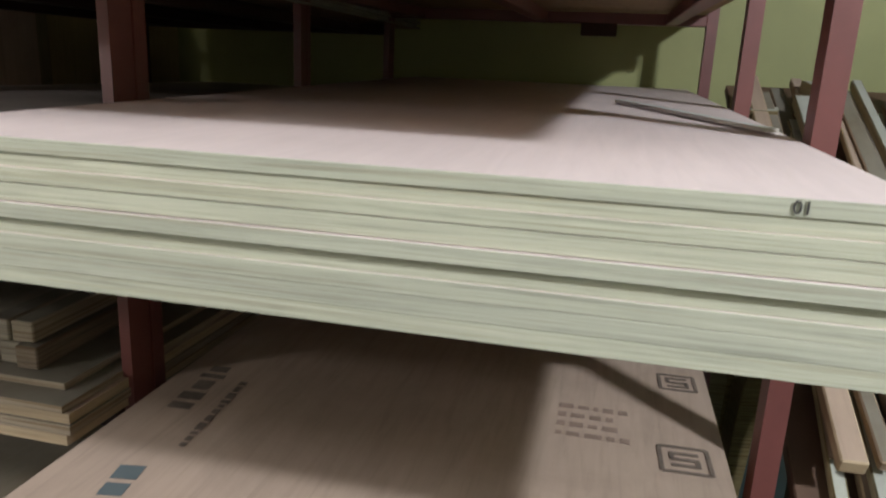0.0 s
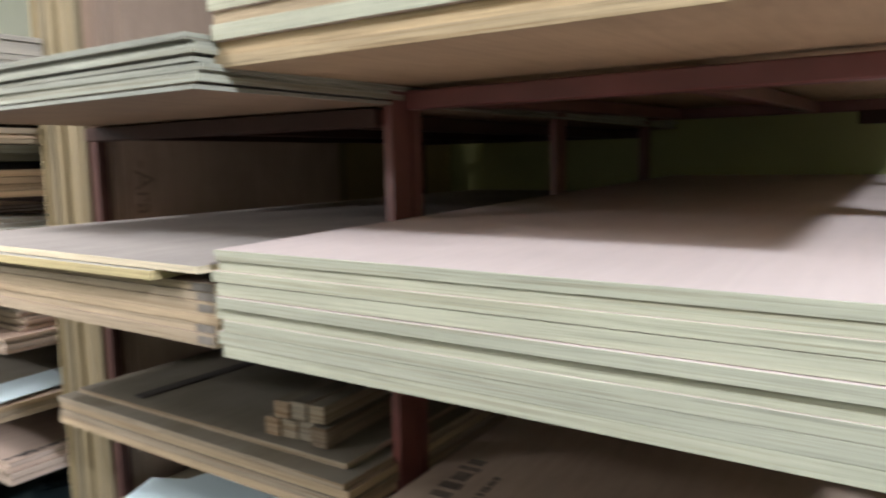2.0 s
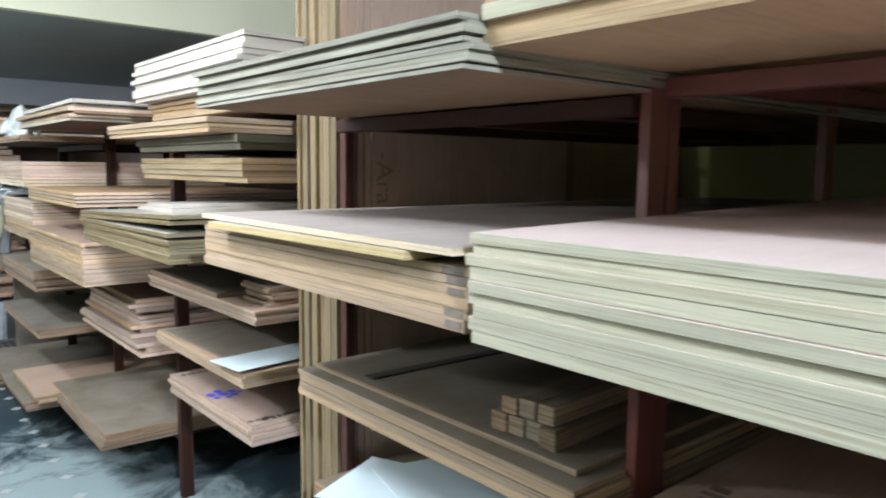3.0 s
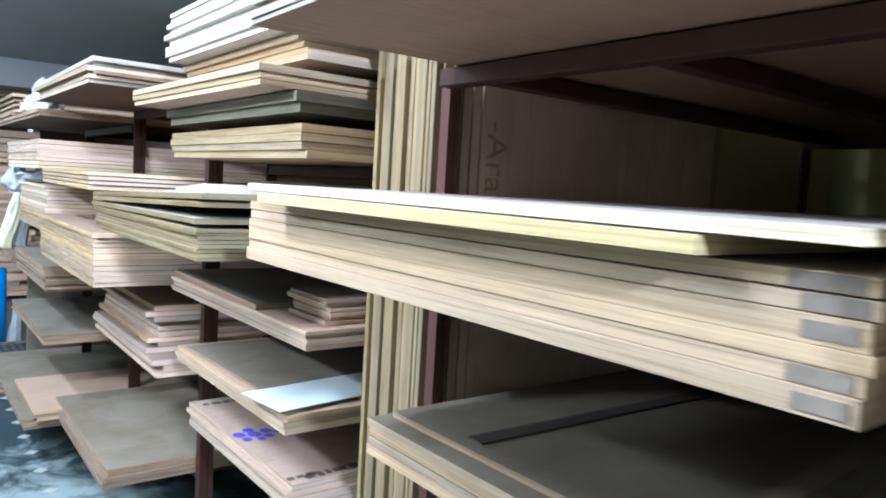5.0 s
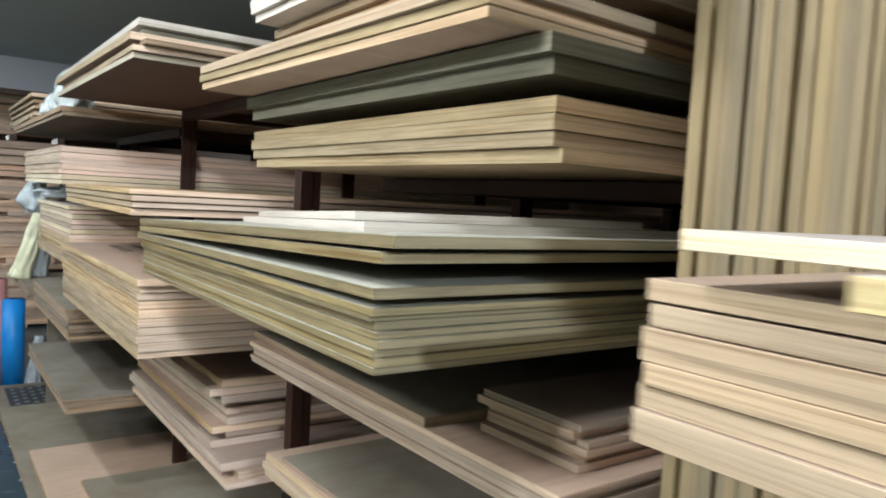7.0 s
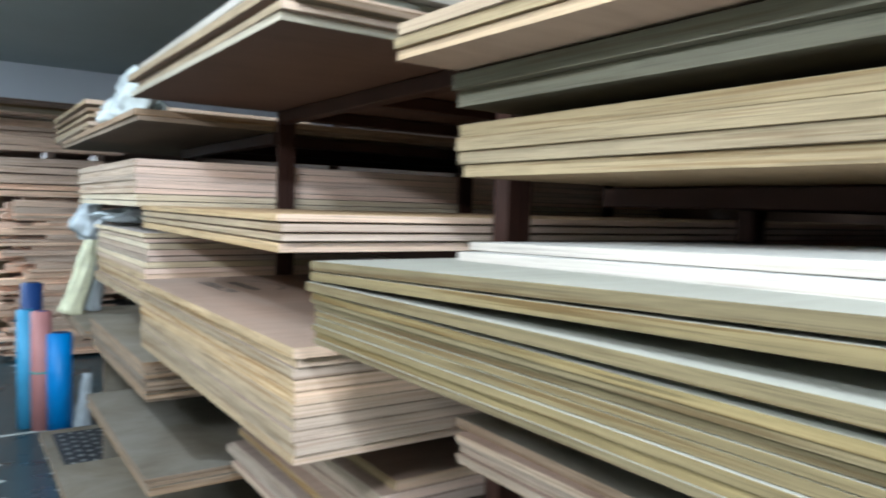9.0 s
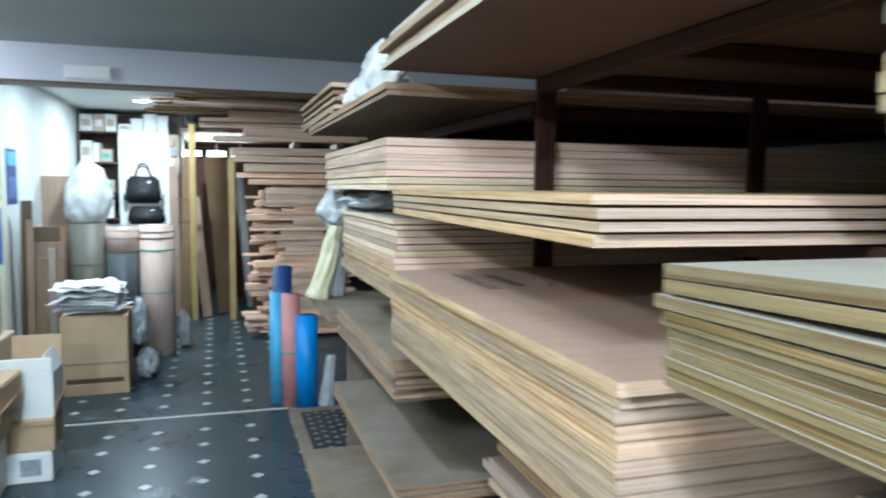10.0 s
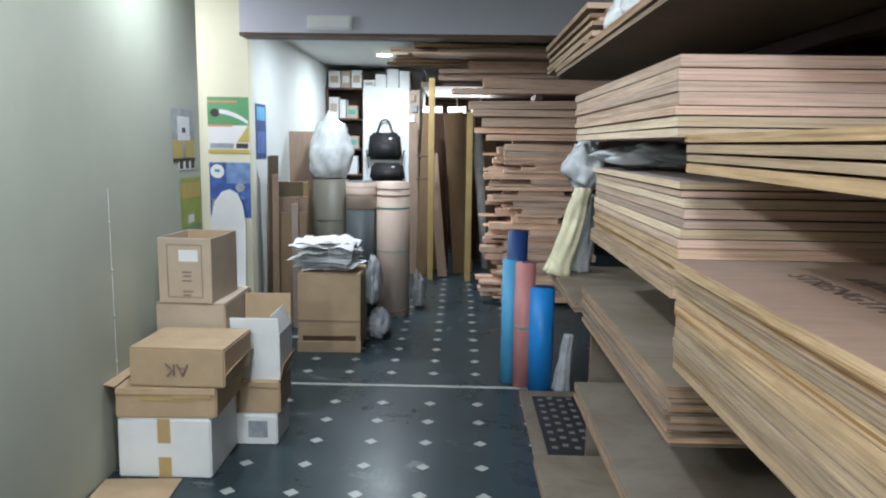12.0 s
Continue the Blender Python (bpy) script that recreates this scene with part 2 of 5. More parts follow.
PLY_BROWN = board_mat("brown_backed_thin_ply", (0.33, 0.21, 0.135), (0.34, 0.33, 0.28), 0.55, 0.05)
PLY_RED = board_mat("reddish_underlay_sheet", (0.15, 0.088, 0.073), (0.50, 0.43, 0.33), 0.7, 0.05)
PLANK = board_mat("pinkish_plank", (0.80, 0.54, 0.40), (0.86, 0.60, 0.45), 0.6, 0.25)
PAINT_RED = plain_mat("red_oxide_steel", (0.155, 0.048, 0.042), 0.45, 0.0, 0.25, 8, 0.2)
FADED_RED = plain_mat("faded_red_steel", (0.085, 0.040, 0.034), 0.6, 0.0, 0.3, 8, 0.2, 0.2)
PAINT_BROWN = plain_mat("brown_painted_steel", (0.042, 0.018, 0.013), 0.6, 0.0, 0.25, 8, 0.2, 0.2)
YELLOW_WALL = wall_mat("lime_yellow_wall", (0.34, 0.33, 0.135), 0.2)
CREAM_WALL = wall_mat("cream_wall", (0.80, 0.78, 0.60), 0.1)
GREY_WALL = wall_mat("pale_green_grey_wall", (0.47, 0.49, 0.405), 0.14)
WHITE_WALL = wall_mat("white_wall", (0.74, 0.78, 0.76), 0.12)
BEAM_WALL = wall_mat("lilac_white_beam", (0.60, 0.61, 0.70), 0.05)
CEILING = wall_mat("grey_ceiling_paint", (0.36, 0.40, 0.41), 0.12)
FLOOR = floor_mat()
INLAY = plain_mat("white_stone_inlay", (0.42, 0.44, 0.43), 0.35, 0, 0.2, 20)
CEMENT = plain_mat("grey_cement", (0.38, 0.39, 0.37), 0.7, 0, 0.2, 12)
CARD = plain_mat("brown_cardboard", (0.47, 0.34, 0.21), 0.8, 0, 0.12, 7, 0.25)
CARD_PALE = plain_mat("pale_cardboard", (0.52, 0.42, 0.32), 0.8, 0, 0.12, 7, 0.25)
CARD_WHITE = plain_mat("white_cardboard", (0.80, 0.82, 0.82), 0.55, 0, 0.06, 5, 0.1)
TAPE = plain_mat("packing_tape", (0.50, 0.36, 0.17), 0.25, 0, 0.08, 10, 0.05)
PAPER = plain_mat("white_paper", (0.82, 0.83, 0.84), 0.6, 0, 0.05, 8, 0.1)
PAPER_BLUE = plain_mat("bluish_white_laminate", (0.66, 0.76, 0.80), 0.3, 0, 0.05, 4, 0.05)
BLUE = plain_mat("blue_foam", (0.02, 0.26, 0.72), 0.45, 0, 0.12, 6, 0.2)
LIGHT_BLUE = plain_mat("sky_blue_foam", (0.10, 0.42, 0.72), 0.5, 0, 0.12, 6, 0.2)
NAVY = plain_mat("navy_foam", (0.02, 0.06, 0.22), 0.5, 0, 0.12, 6, 0.2)
ROSE = plain_mat("rose_foam", (0.60, 0.26, 0.25), 0.55, 0, 0.12, 6, 0.2)
INK = plain_mat("dark_print_ink", (0.055, 0.045, 0.04), 0.7, 0, 0.3, 30, 0.0)
INK_GREY = plain_mat("faded_grey_paint", (0.19, 0.155, 0.13), 0.7, 0, 0.3, 30, 0.0)
INK_BROWN = plain_mat("brown_print_ink", (0.235, 0.16, 0.125), 0.7, 0, 0.3, 30, 0.0)
INK_STAMP = plain_mat("dark_brown_stamp_ink", (0.13, 0.095, 0.075), 0.7, 0, 0.4, 40, 0.0)
INK_BLUE = plain_mat("blue_stamp_ink", (0.05, 0.05, 0.42), 0.6, 0, 0.4, 40, 0.0)
BLACK = plain_mat("black_nylon", (0.014, 0.014, 0.016), 0.65, 0, 0.3, 20, 0.3)
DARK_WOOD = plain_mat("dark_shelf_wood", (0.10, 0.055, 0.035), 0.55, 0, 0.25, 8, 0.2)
YELLOW_PAINT = plain_mat("ochre_painted_timber", (0.40, 0.285, 0.11), 0.5, 0, 0.2, 8, 0.2)
OCHRE_BOARD = board_mat("ochre_board", (0.22, 0.14, 0.075), (0.26, 0.17, 0.095), 0.6, 0.2)
DRUM_GREY = plain_mat("grey_laminate_roll", (0.17, 0.16, 0.125), 0.5, 0, 0.1, 5, 0.1)
DRUM_DARK = plain_mat("slate_laminate_roll", (0.105, 0.125, 0.13), 0.4, 0, 0.2, 5, 0.1)
BROWN_PAPER = plain_mat("brown_wrapping_paper", (0.60, 0.47, 0.39), 0.6, 0, 0.08, 6, 0.2)
TEAL = plain_mat("teal_strap", (0.10, 0.40, 0.36), 0.4, 0, 0.1, 10, 0.05)
FILM = plastic_film("clear_plastic_wrap", (0.50, 0.53, 0.56))
PRINT_PALE = plain_mat("faded_pale_print", (0.17, 0.17, 0.165), 0.7, 0, 0.3, 30, 0.0)
# dusty ply with the shade of the low shelf darkened into its colour
PLY_SHADED = board_mat("shaded_dusty_ply", (0.15, 0.12, 0.085), (0.36, 0.285, 0.215), 0.5, 0.14, dust=0.25, wear=0.7)
FILM_YELLOW = plastic_film("yellowish_plastic_wrap", (0.84, 0.80, 0.56))
FILM_WHITE = plastic_film("white_plastic_bag", (0.75, 0.78, 0.78))
GREEN_PRINT = plain_mat("green_poster_print", (0.13, 0.36, 0.17), 0.4, 0, 0.15, 9, 0)
YELLOW_PRINT = plain_mat("yellow_poster_print", (0.58, 0.45, 0.13), 0.4, 0, 0.1, 9, 0)
BLUE_PRINT = plain_mat("blue_poster_print", (0.07, 0.14, 0.42), 0.4, 0, 0.5, 14, 0)
BLUE_PRINT_PALE = plain_mat("pale_blue_poster_print", (0.20, 0.32, 0.58), 0.4, 0, 0.45, 14, 0)
LIME_PRINT = plain_mat("lime_poster_print", (0.34, 0.42, 0.08), 0.4, 0, 0.25, 14, 0)
ORANGE_PRINT = plain_mat("orange_poster_print", (0.68, 0.31, 0.17), 0.4, 0, 0.1, 9, 0)
GREY_PRINT = plain_mat("grey_poster_print", (0.36, 0.40, 0.44), 0.4, 0, 0.4, 16, 0)
FITTING = plain_mat("white_enamel", (0.80, 0.82, 0.82), 0.35, 0, 0.03, 5, 0)
TUBE_GLOW = glow_mat("lit_tube", (1.0, 0.98, 0.92), 14.0)
STORE_GLOW = glow_mat("lit_store_tube", (1.0, 0.98, 0.92), 3.0)
LAMP_GLOW = glow_mat("lit_downlight", (0.95, 1.0, 1.0), 20.0)

# ---- mesh helpers ----


def box_bm(lo, hi, bevel=0.0, bm=None, seg=1):
    bm = bm or bmesh.new()
    r = bmesh.ops.create_cube(bm, size=1.0)
    c = [(a + b) / 2 for a, b in zip(lo, hi)]
    d = [abs(b - a) for a, b in zip(lo, hi)]
    for v in r["verts"]:
        v.co = Vector((v.co.x * d[0] + c[0], v.co.y * d[1] + c[1], v.co.z * d[2] + c[2]))
    if bevel:
        es = list({e for v in r["verts"] for e in v.link_edges})
        bmesh.ops.bevel(bm, geom=es, offset=bevel, segments=seg, affect="EDGES")
    return bm


def cyl_bm(r, z0, z1, n=24, bm=None, r2=None, bevel=0.0):
    bm = bm or bmesh.new()
    got = bmesh.ops.create_cone(bm, cap_ends=True, segments=n, radius1=r, radius2=r if r2 is None else r2, depth=z1 - z0)
    bmesh.ops.translate(bm, verts=got["verts"], vec=(0, 0, (z0 + z1) / 2))
    if bevel:
        es = [e for e in bm.edges if len(e.link_faces) == 2 and e.calc_face_angle(0) > 1]
        bmesh.ops.bevel(bm, geom=es, offset=bevel, segments=2, affect="EDGES")
    return bm


def mesh_of(name, bm, material, smooth=False):
    me = bpy.data.meshes.new(name)
    bm.to_mesh(me)
    bm.free()
    me.materials.append(material)
    if smooth:
        for p in me.polygons:
            p.use_smooth = True
    return me


def part(name, bm, material, parent, label="", smooth=False):
    ob = new(name, mesh_of(name, bm, material, smooth))
    ob.parent = parent
    return tagged(ob, label)


def thing(name, at, label, category, group="", kind="", rz=0.0):
    ob = new(name)
    ob.matrix_world = pose(*at, 0, 0, rz)
    ob.empty_display_size = 0.05
    return tagged(ob, label, category, group, kind)


def solid(name, lo, hi, material, label, category, kind="structure", bevel=0.0):
    ob = new(name, mesh_of(name, box_bm(lo, hi, bevel), material))
    return tagged(ob, label, category, "", kind)


SHEETS = {}


def sheet_mesh(w, d, t, material):
    """One board, its length along local x, centred on its own origin, edges slightly worn."""
    key = (round(w, 3), round(d, 3), round(t, 4), material.name)
    if key not in SHEETS:
        SHEETS[key] = mesh_of("plywood_sheet", box_bm((-w / 2, -d / 2, -t / 2), (w / 2, d / 2, t / 2), min(0.0006, t * 0.05)), material)
    return SHEETS[key]


def stack(label, x0, x1, y0, y1, z0, z1, n, mats, jit=0.006, seed=1, rz=0.0, group="sheet stacks on the racks", piece="plywood_sheet", gap=0.0002, sag=0.0, loose=0.28, slit=0.0018):
    """A pile of n boards lying on one another; mats goes from the bottom up and repeats."""
    rnd = random.Random(seed)
    cx, cy = (x0 + x1) / 2, (y0 + y1) / 2
    root = thing("plywood_stack", (cx, cy, z0), label, "plywood stack", group, "", rz)
    ts = [rnd.uniform(0.8, 1.2) for _ in range(n)]
    ts = [round(k * (z1 - z0) / sum(ts), 4) for k in ts]
    z = 0.0
    for i in range(n):
        t = ts[i]
        m = mats[i % len(mats)] if len(mats) < n else mats[i]
        ob = new(piece, sheet_mesh(x1 - x0, y1 - y0, t - (gap if rnd.random() > loose else min(slit, t * 0.25)), m))
        ob.parent = root
        ob.location = (rnd.uniform(-jit, jit), rnd.uniform(-jit, jit), z + t / 2)
        z += t
        ob.rotation_euler = (rnd.uniform(-1, 1) * sag, rnd.uniform(-1, 1) * sag * 0.4, rnd.uniform(-1, 1) * jit * 0.5)
    return root


def sheet(label, x0, x1, y0, y1, z0, t, material, tilt=(0, 0, 0), name="plywood_sheet", category="board", group="loose boards on the stacks"):
    ob = new(name, sheet_mesh(x1 - x0, y1 - y0, t, material))
    ob.matrix_world = pose((x0 + x1) / 2, (y0 + y1) / 2, z0 + t / 2, *tilt)
    return tagged(ob, label, category, group)


def letters(text, size, material, m, parent, name="lettering"):
    cu = bpy.data.curves.new(name, "FONT")
    cu.body, cu.size, cu.extrude, cu.align_x, cu.align_y = text, size, 0.0006, "CENTER", "CENTER"
    tmp = bpy.data.objects.new(name, cu)
    scene.collection.objects.link(tmp)
    bpy.context.view_layer.update()
    me = bpy.data.meshes.new_from_object(tmp.evaluated_get(bpy.context.evaluated_depsgraph_get()))
    bpy.data.objects.remove(tmp)
    me.materials.clear()
    me.materials.append(material)
    ob = new(name, me)
    ob.parent = parent
    ob.matrix_basis = m
    return ob


def bars(spec, material, m, parent, name="printed_mark"):
    """Unreadable print: thin bars (cx, cy, w, h) lying in the local xy plane."""
    bm = bmesh.new()
    for cx, cy, w, h in spec:
        box_bm((cx - w / 2, cy - h / 2, 0.0004), (cx + w / 2, cy + h / 2, 0.0012), 0, bm)
    ob = tagged(part(name, bm, material, parent), "", "", "", "stuff" if len(spec) > 1 else "")
    ob.matrix_basis = m
    return ob


def bar_rows(rows, w, h, seed, fill=0.7):
    rnd = random.Random(seed)
    out = []
    for i in range(rows):
        y = h * (0.5 - (i + 0.5) / rows)
        x = -w / 2
        while x < w / 2 - 0.004:
            bw = rnd.uniform(0.25, 0.9) * h / rows
            if x + bw > w / 2:
                break
            out.append((x + bw / 2, y, bw, h / rows * fill * rnd.uniform(0.6, 1.0)))
            x += bw + h / rows * 0.25
    return out


# ---- the shell of the place ----
XB = 3.3  # depth to which the full sheets reach
BX, MX = 2.86, 2.0  # back and middle uprights
H_HIGH, H_LOW, H_BACK = 3.2, 2.63, 2.49
solid("floor", (-3.2, -2.2, -0.12), (3.47, 15.0, 0.0), FLOOR, "dark polished stone floor with small white diamond inlays", "floor")
solid("wall_rack_back", (3.35, -2.2, 0), (3.47, 2.28, 3.3), YELLOW_WALL, "lime yellow painted wall behind the racks", "wall")
# same back wall further on; the gloom behind the racks is its dark colour
solid("wall_rack_back_far", (3.35, 2.28, 0), (3.47, 15.0, 3.3), DARK_WOOD, "wall behind the far racks, deep shade put into its colour", "wall")
solid("wall_entry", (-1.42, -2.32, 0), (3.47, -2.2, 3.3), YELLOW_WALL, "lime yellow painted end wall", "wall")
solid("wall_aisle_left", (-1.42, -2.2, 0), (-1.29, 7.97, 3.3), GREY_WALL, "smooth pale grey-green aisle wall", "wall")
solid("wall_aisle_left_far", (-1.42, 9.17, 0), (-1.29, 13.47, 3.3), WHITE_WALL, "white painted wall past the side doorway", "wall")
solid("wall_doorway_return", (-2.4, 9.05, 0), (-1.29, 9.17, 3.3), CREAM_WALL, "cream wall with posters inside the side doorway", "wall")
solid("wall_side_room", (-3.2, 6.4, 0), (-3.08, 9.17, 3.3), WHITE_WALL, "white wall of the side room", "wall")
solid("wall_side_room_near", (-3.2, 6.3, 0), (-1.42, 6.4, 3.3), WHITE_WALL, "white wall of the side room", "wall")
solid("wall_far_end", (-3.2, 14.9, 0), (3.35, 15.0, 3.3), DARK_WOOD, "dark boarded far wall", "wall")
solid("wall_behind_shelf", (-1.42, 13.47, 0), (-0.15, 12.87, 3.3), WHITE_WALL, "white wall behind the stock shelf", "wall")
solid("ceiling_high", (-1.42, -2.2, H_HIGH), (3.35, 4.95, H_HIGH + 0.1), CEILING, "grey painted ceiling over the near bays", "ceiling")
solid("ceiling_low", (-3.2, 4.95, H_LOW), (3.35, 8.86, H_LOW + 0.1), CEILING, "grey painted lower ceiling slab", "ceiling")
solid("ceiling_step", (-1.29, 4.87, H_LOW - 0.004), (3.35, 4.95, H_HIGH), CREAM_WALL, "cream painted edge of the lower ceiling slab", "ceiling")
solid("beam", (-1.29, 8.86, 2.36), (3.35, 9.06, H_HIGH), BEAM_WALL, "lilac-white painted ceiling beam", "beam")
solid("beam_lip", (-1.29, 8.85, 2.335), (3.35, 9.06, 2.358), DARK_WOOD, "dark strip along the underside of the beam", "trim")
solid("ceiling_back", (-1.29, 9.06, H_BACK), (3.35, 14.9, H_BACK + 0.1), WHITE_WALL, "white ceiling of the rear store", "ceiling")
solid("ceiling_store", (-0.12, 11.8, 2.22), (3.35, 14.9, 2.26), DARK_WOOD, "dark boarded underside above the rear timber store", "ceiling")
solid("ceiling_side_room", (-3.2, 8.86, H_LOW), (-1.42, 9.17, H_LOW + 0.1), CEILING, "grey painted ceiling of the side room", "ceiling")
solid("floor_threshold", (-1.28, 7.965, 0.0), (0.82, 8.0, 0.004), CEMENT, "thin pale cement strip across the dark floor", "trim", bevel=0.001)

# ---- racks ----
def upright(x0, x1, y0, y1, z1, material, parent):
    """A pressed channel: a web with two returned lips."""
    bm = bmesh.new()
    d, t = x1 - x0, 0.004
    pts = [(x0, y0), (x0 + d * 0.58, y0), (x0 + d * 0.58, y0 + t), (x0 + d * 0.66, y0 + t), (x0 + d * 0.66, y0), (x1, y0), (x1, y1), (x0, y1)]
    f = bm.faces.new([bm.verts.new((x, y, 0)) for x, y in pts])
    got = bmesh.ops.extrude_face_region(bm, geom=[f])
    bmesh.ops.translate(bm, verts=[v for v in got["geom"] if isinstance(v, bmesh.types.BMVert)], vec=(0, 0, z1))
    bmesh.ops.recalc_face_normals(bm, faces=bm.faces)
    return part("upright", bm, material, parent)


def rack(y0, y1, steel, levels, label, posts, xf=1.2, xb=2.95, rise=0.0):
    """posts: (x0, x1, y0, y1, top) of each upright; beams run along y under every level; rise lifts the back."""
    root = thing("storage_rack", (0, 0, 0), label, "storage rack", "steel sheet racks")
    for p in posts:
        upright(*p, steel, root)
    for z in levels:
        for x in (xf, xb):
            up = rise * (x > xf)
            part("shelf_beam", box_bm((x, y0, z - 0.042 + up), (x + 0.045, y1, z - 0.001 + up), 0.003), steel, root)
        for k in range(3):
            y = y0 + 0.1 + (y1 - y0 - 0.25) * k / 2
            bm = box_bm((xf + 0.046, y, z - 0.04), (xb - 0.001, y + 0.045, z - 0.002), 0.003)
            for v in bm.verts:
                v.co.z += rise * (v.co.x - xf) / (xb - xf)
            part("cross_bar", bm, steel, root)
    return root


first = rack(-0.42, 0.797, PAINT_RED, (0.934, 1.441, 1.916), "red-oxide steel rack holding the palest plywood",
             ((1.155, 1.265, 0.798, 0.822, 1.95), (1.2, 1.255, -0.465, -0.426, 2.9), (MX, MX + 0.07, 0.798, 0.822, 1.95), (BX, BX + 0.07, 0.798, 0.822, 1.95),
              (BX + 0.05, BX + 0.1, -0.465, -0.426, 2.9), (MX, MX + 0.05, -0.465, -0.426, 2.9)), xb=BX, rise=0.031)
part("bracket", box_bm((BX - 0.0, -0.10, 1.86), (BX + 0.04, 0.035, 1.91), 0.003), PAINT_BROWN, first)
second = rack(0.824, 1.952, PAINT_BROWN, (0.624, 1.004, 1.446, 1.878), "brown steel rack holding tan plywood and thin sheets", ((BX, BX + 0.07, 1.953, 1.968, 1.88), (1.21, 1.26, 1.953, 1.968, 0.60)), xf=1.13, xb=BX)
upright(1.165, 1.20, 1.953, 1.985, 1.88, FADED_RED, second)
rack(2.33, 3.52, PAINT_BROWN, (0.699, 0.924, 1.149, 1.389, 1.664, 1.784), "dark brown steel rack packed with sheet stacks", ((1.165, 1.225, 3.53, 3.575, 1.95), (MX, MX + 0.06, 3.53, 3.575, 1.95), (BX, BX + 0.06, 3.53, 3.575, 1.95), (1.42, 1.47, 2.30, 2.324, 1.66), (MX, MX + 0.06, 2.30, 2.324, 1.78), (BX, BX + 0.06, 2.30, 2.324, 1.78)), xf=1.42, xb=BX)
rack(3.61, 4.84, PAINT_BROWN, (0.304, 0.785, 1.144, 1.519, 1.929), "dark brown steel rack with thick sheet stacks", ((1.21, 1.27, 4.843, 4.862, 1.95), (MX, MX + 0.06, 4.843, 4.862, 1.95), (BX, BX + 0.06, 4.843, 4.862, 1.95)))
rack(4.866, 6.09, PAINT_BROWN, (0.244, 0.664, 0.915, 1.249, 1.586, 1.861), "dark brown steel rack with long plywood stacks", ((1.21, 1.27, 6.095, 6.118, 1.90), (MX, MX + 0.06, 6.095, 6.118, 1.90), (BX, BX + 0.06, 6.095, 6.118, 1.90)))

# ---- bay one ----
top_u = stack("pile of tan plywood sheets on the upper shelf, pale front edges", 0.70, XB, -0.42, 0.81, 1.917, 2.14, 10, [PLY_ORANGE, PLY_ORANGE, PLY_PALE, PLY_ORANGE, PLY_PALE, PLY_ORANGE, PLY_PALE, PLY_ORANGE, PLY_ORANGE, PLY_PALE], 0.006, 11)
top_a = stack("pile of pale greenish-edged plywood sheets, smooth pinkish top", 0.672, XB, -0.42, 0.795, 1.442, 1.624, 9, [PLY_PALE], 0.0022, 19, loose=0.2)
for k, out in ((2, 0.003), (4, 0.005), (5, 0.001)):
    top_a.children[k].location.x -= out
for k, dy in enumerate((0.0, 0.010, -0.004, 0.012, 0.002, 0.007, 0.014, -0.002, 0.006)):
    top_a.children[k].location.y += dy
low_a = stack("plywood sheets printed with grade stamps on the lower shelf", 0.72, XB, -0.385, 0.735, 0.935, 1.05, 6, [PLY_TAN], 0.006, 13)
letters("01", 0.018, INK, Matrix.Translation((0.672 - (0.672 + XB) / 2 - 0.0008 + top_a.children[8].location.x, -0.297 - 0.1875, top_a.children[8].location.z)) @ pose(0, 0, 0, 90, 0, -90), top_a)
sheet("thin pale batten lying on the plywood", 1.30, 2.02, -0.276, -0.248, 1.645, 0.007, PLY_WHITE, (0, -1.0, 21), "batten", "batten")
# the shelves of the first rack climb a little towards the wall
for ob in (top_u, top_a, low_a):
    ob.matrix_world = pose(ob.location.x, ob.location.y, ob.location.z + 0.0227, 0, -1.0, 0)
# stamps
ox, oy, oz = (0.72 + XB) / 2, (-0.385 + 0.735) / 2, 0.1152
bars(bar_rows(1, 0.26, 0.06, 3, 0.95), INK_STAMP, Matrix.Translation((1.22 - ox, 0.66 - oy, oz)) @ pose(0, 0, 0, 0, 0, 4), low_a)
bars(bar_rows(1, 0.26, 0.03, 4, 0.6), INK_STAMP, Matrix.Translation((1.10 - ox, 0.575 - oy, oz)) @ pose(0, 0, 0, 0, 0, 4), low_a)
bars(bar_rows(1, 0.10, 0.05, 5, 0.9), DRUM_DARK, Matrix.Translation((0.86 - ox, 0.60 - oy, oz)) @ pose(0, 0, 0, 0, 0, 10), low_a)
bars(bar_rows(4, 0.14, 0.15, 6, 0.5), INK_BROWN, Matrix.Translation((1.28 - ox, -0.14 - oy, oz)) @ pose(0, 0, 0, 0, 0, -90), low_a)
for px, py, s in ((1.19, -0.305, 0.085), (1.52, -0.315, 0.075)):
    h = s / 2
    bars([(0, h, s, 0.008), (0, -h, s, 0.008), (h, 0, 0.008, s), (-h, 0, 0.008, s), (0, 0.02, s * 0.6, 0.009), (0, 0.0, s * 0.6, 0.009),
          (0, -0.02, s * 0.6, 0.009), (-s * 0.26, 0.01, 0.009, 0.02), (s * 0.26, -0.01, 0.009, 0.02)], INK_STAMP,
         Matrix.Translation((px - ox, py - oy, oz)) @ pose(0, 0, 0, 0, 0, -88), low_a, "square_stamp")


def timber(label, lo, hi, material, m, name="timber_batten", group="timber lengths"):
    ob = new(name, mesh_of(name, box_bm(lo, hi, 0.003), material))
    ob.matrix_world = m
    return tagged(ob, label, "timber", group)


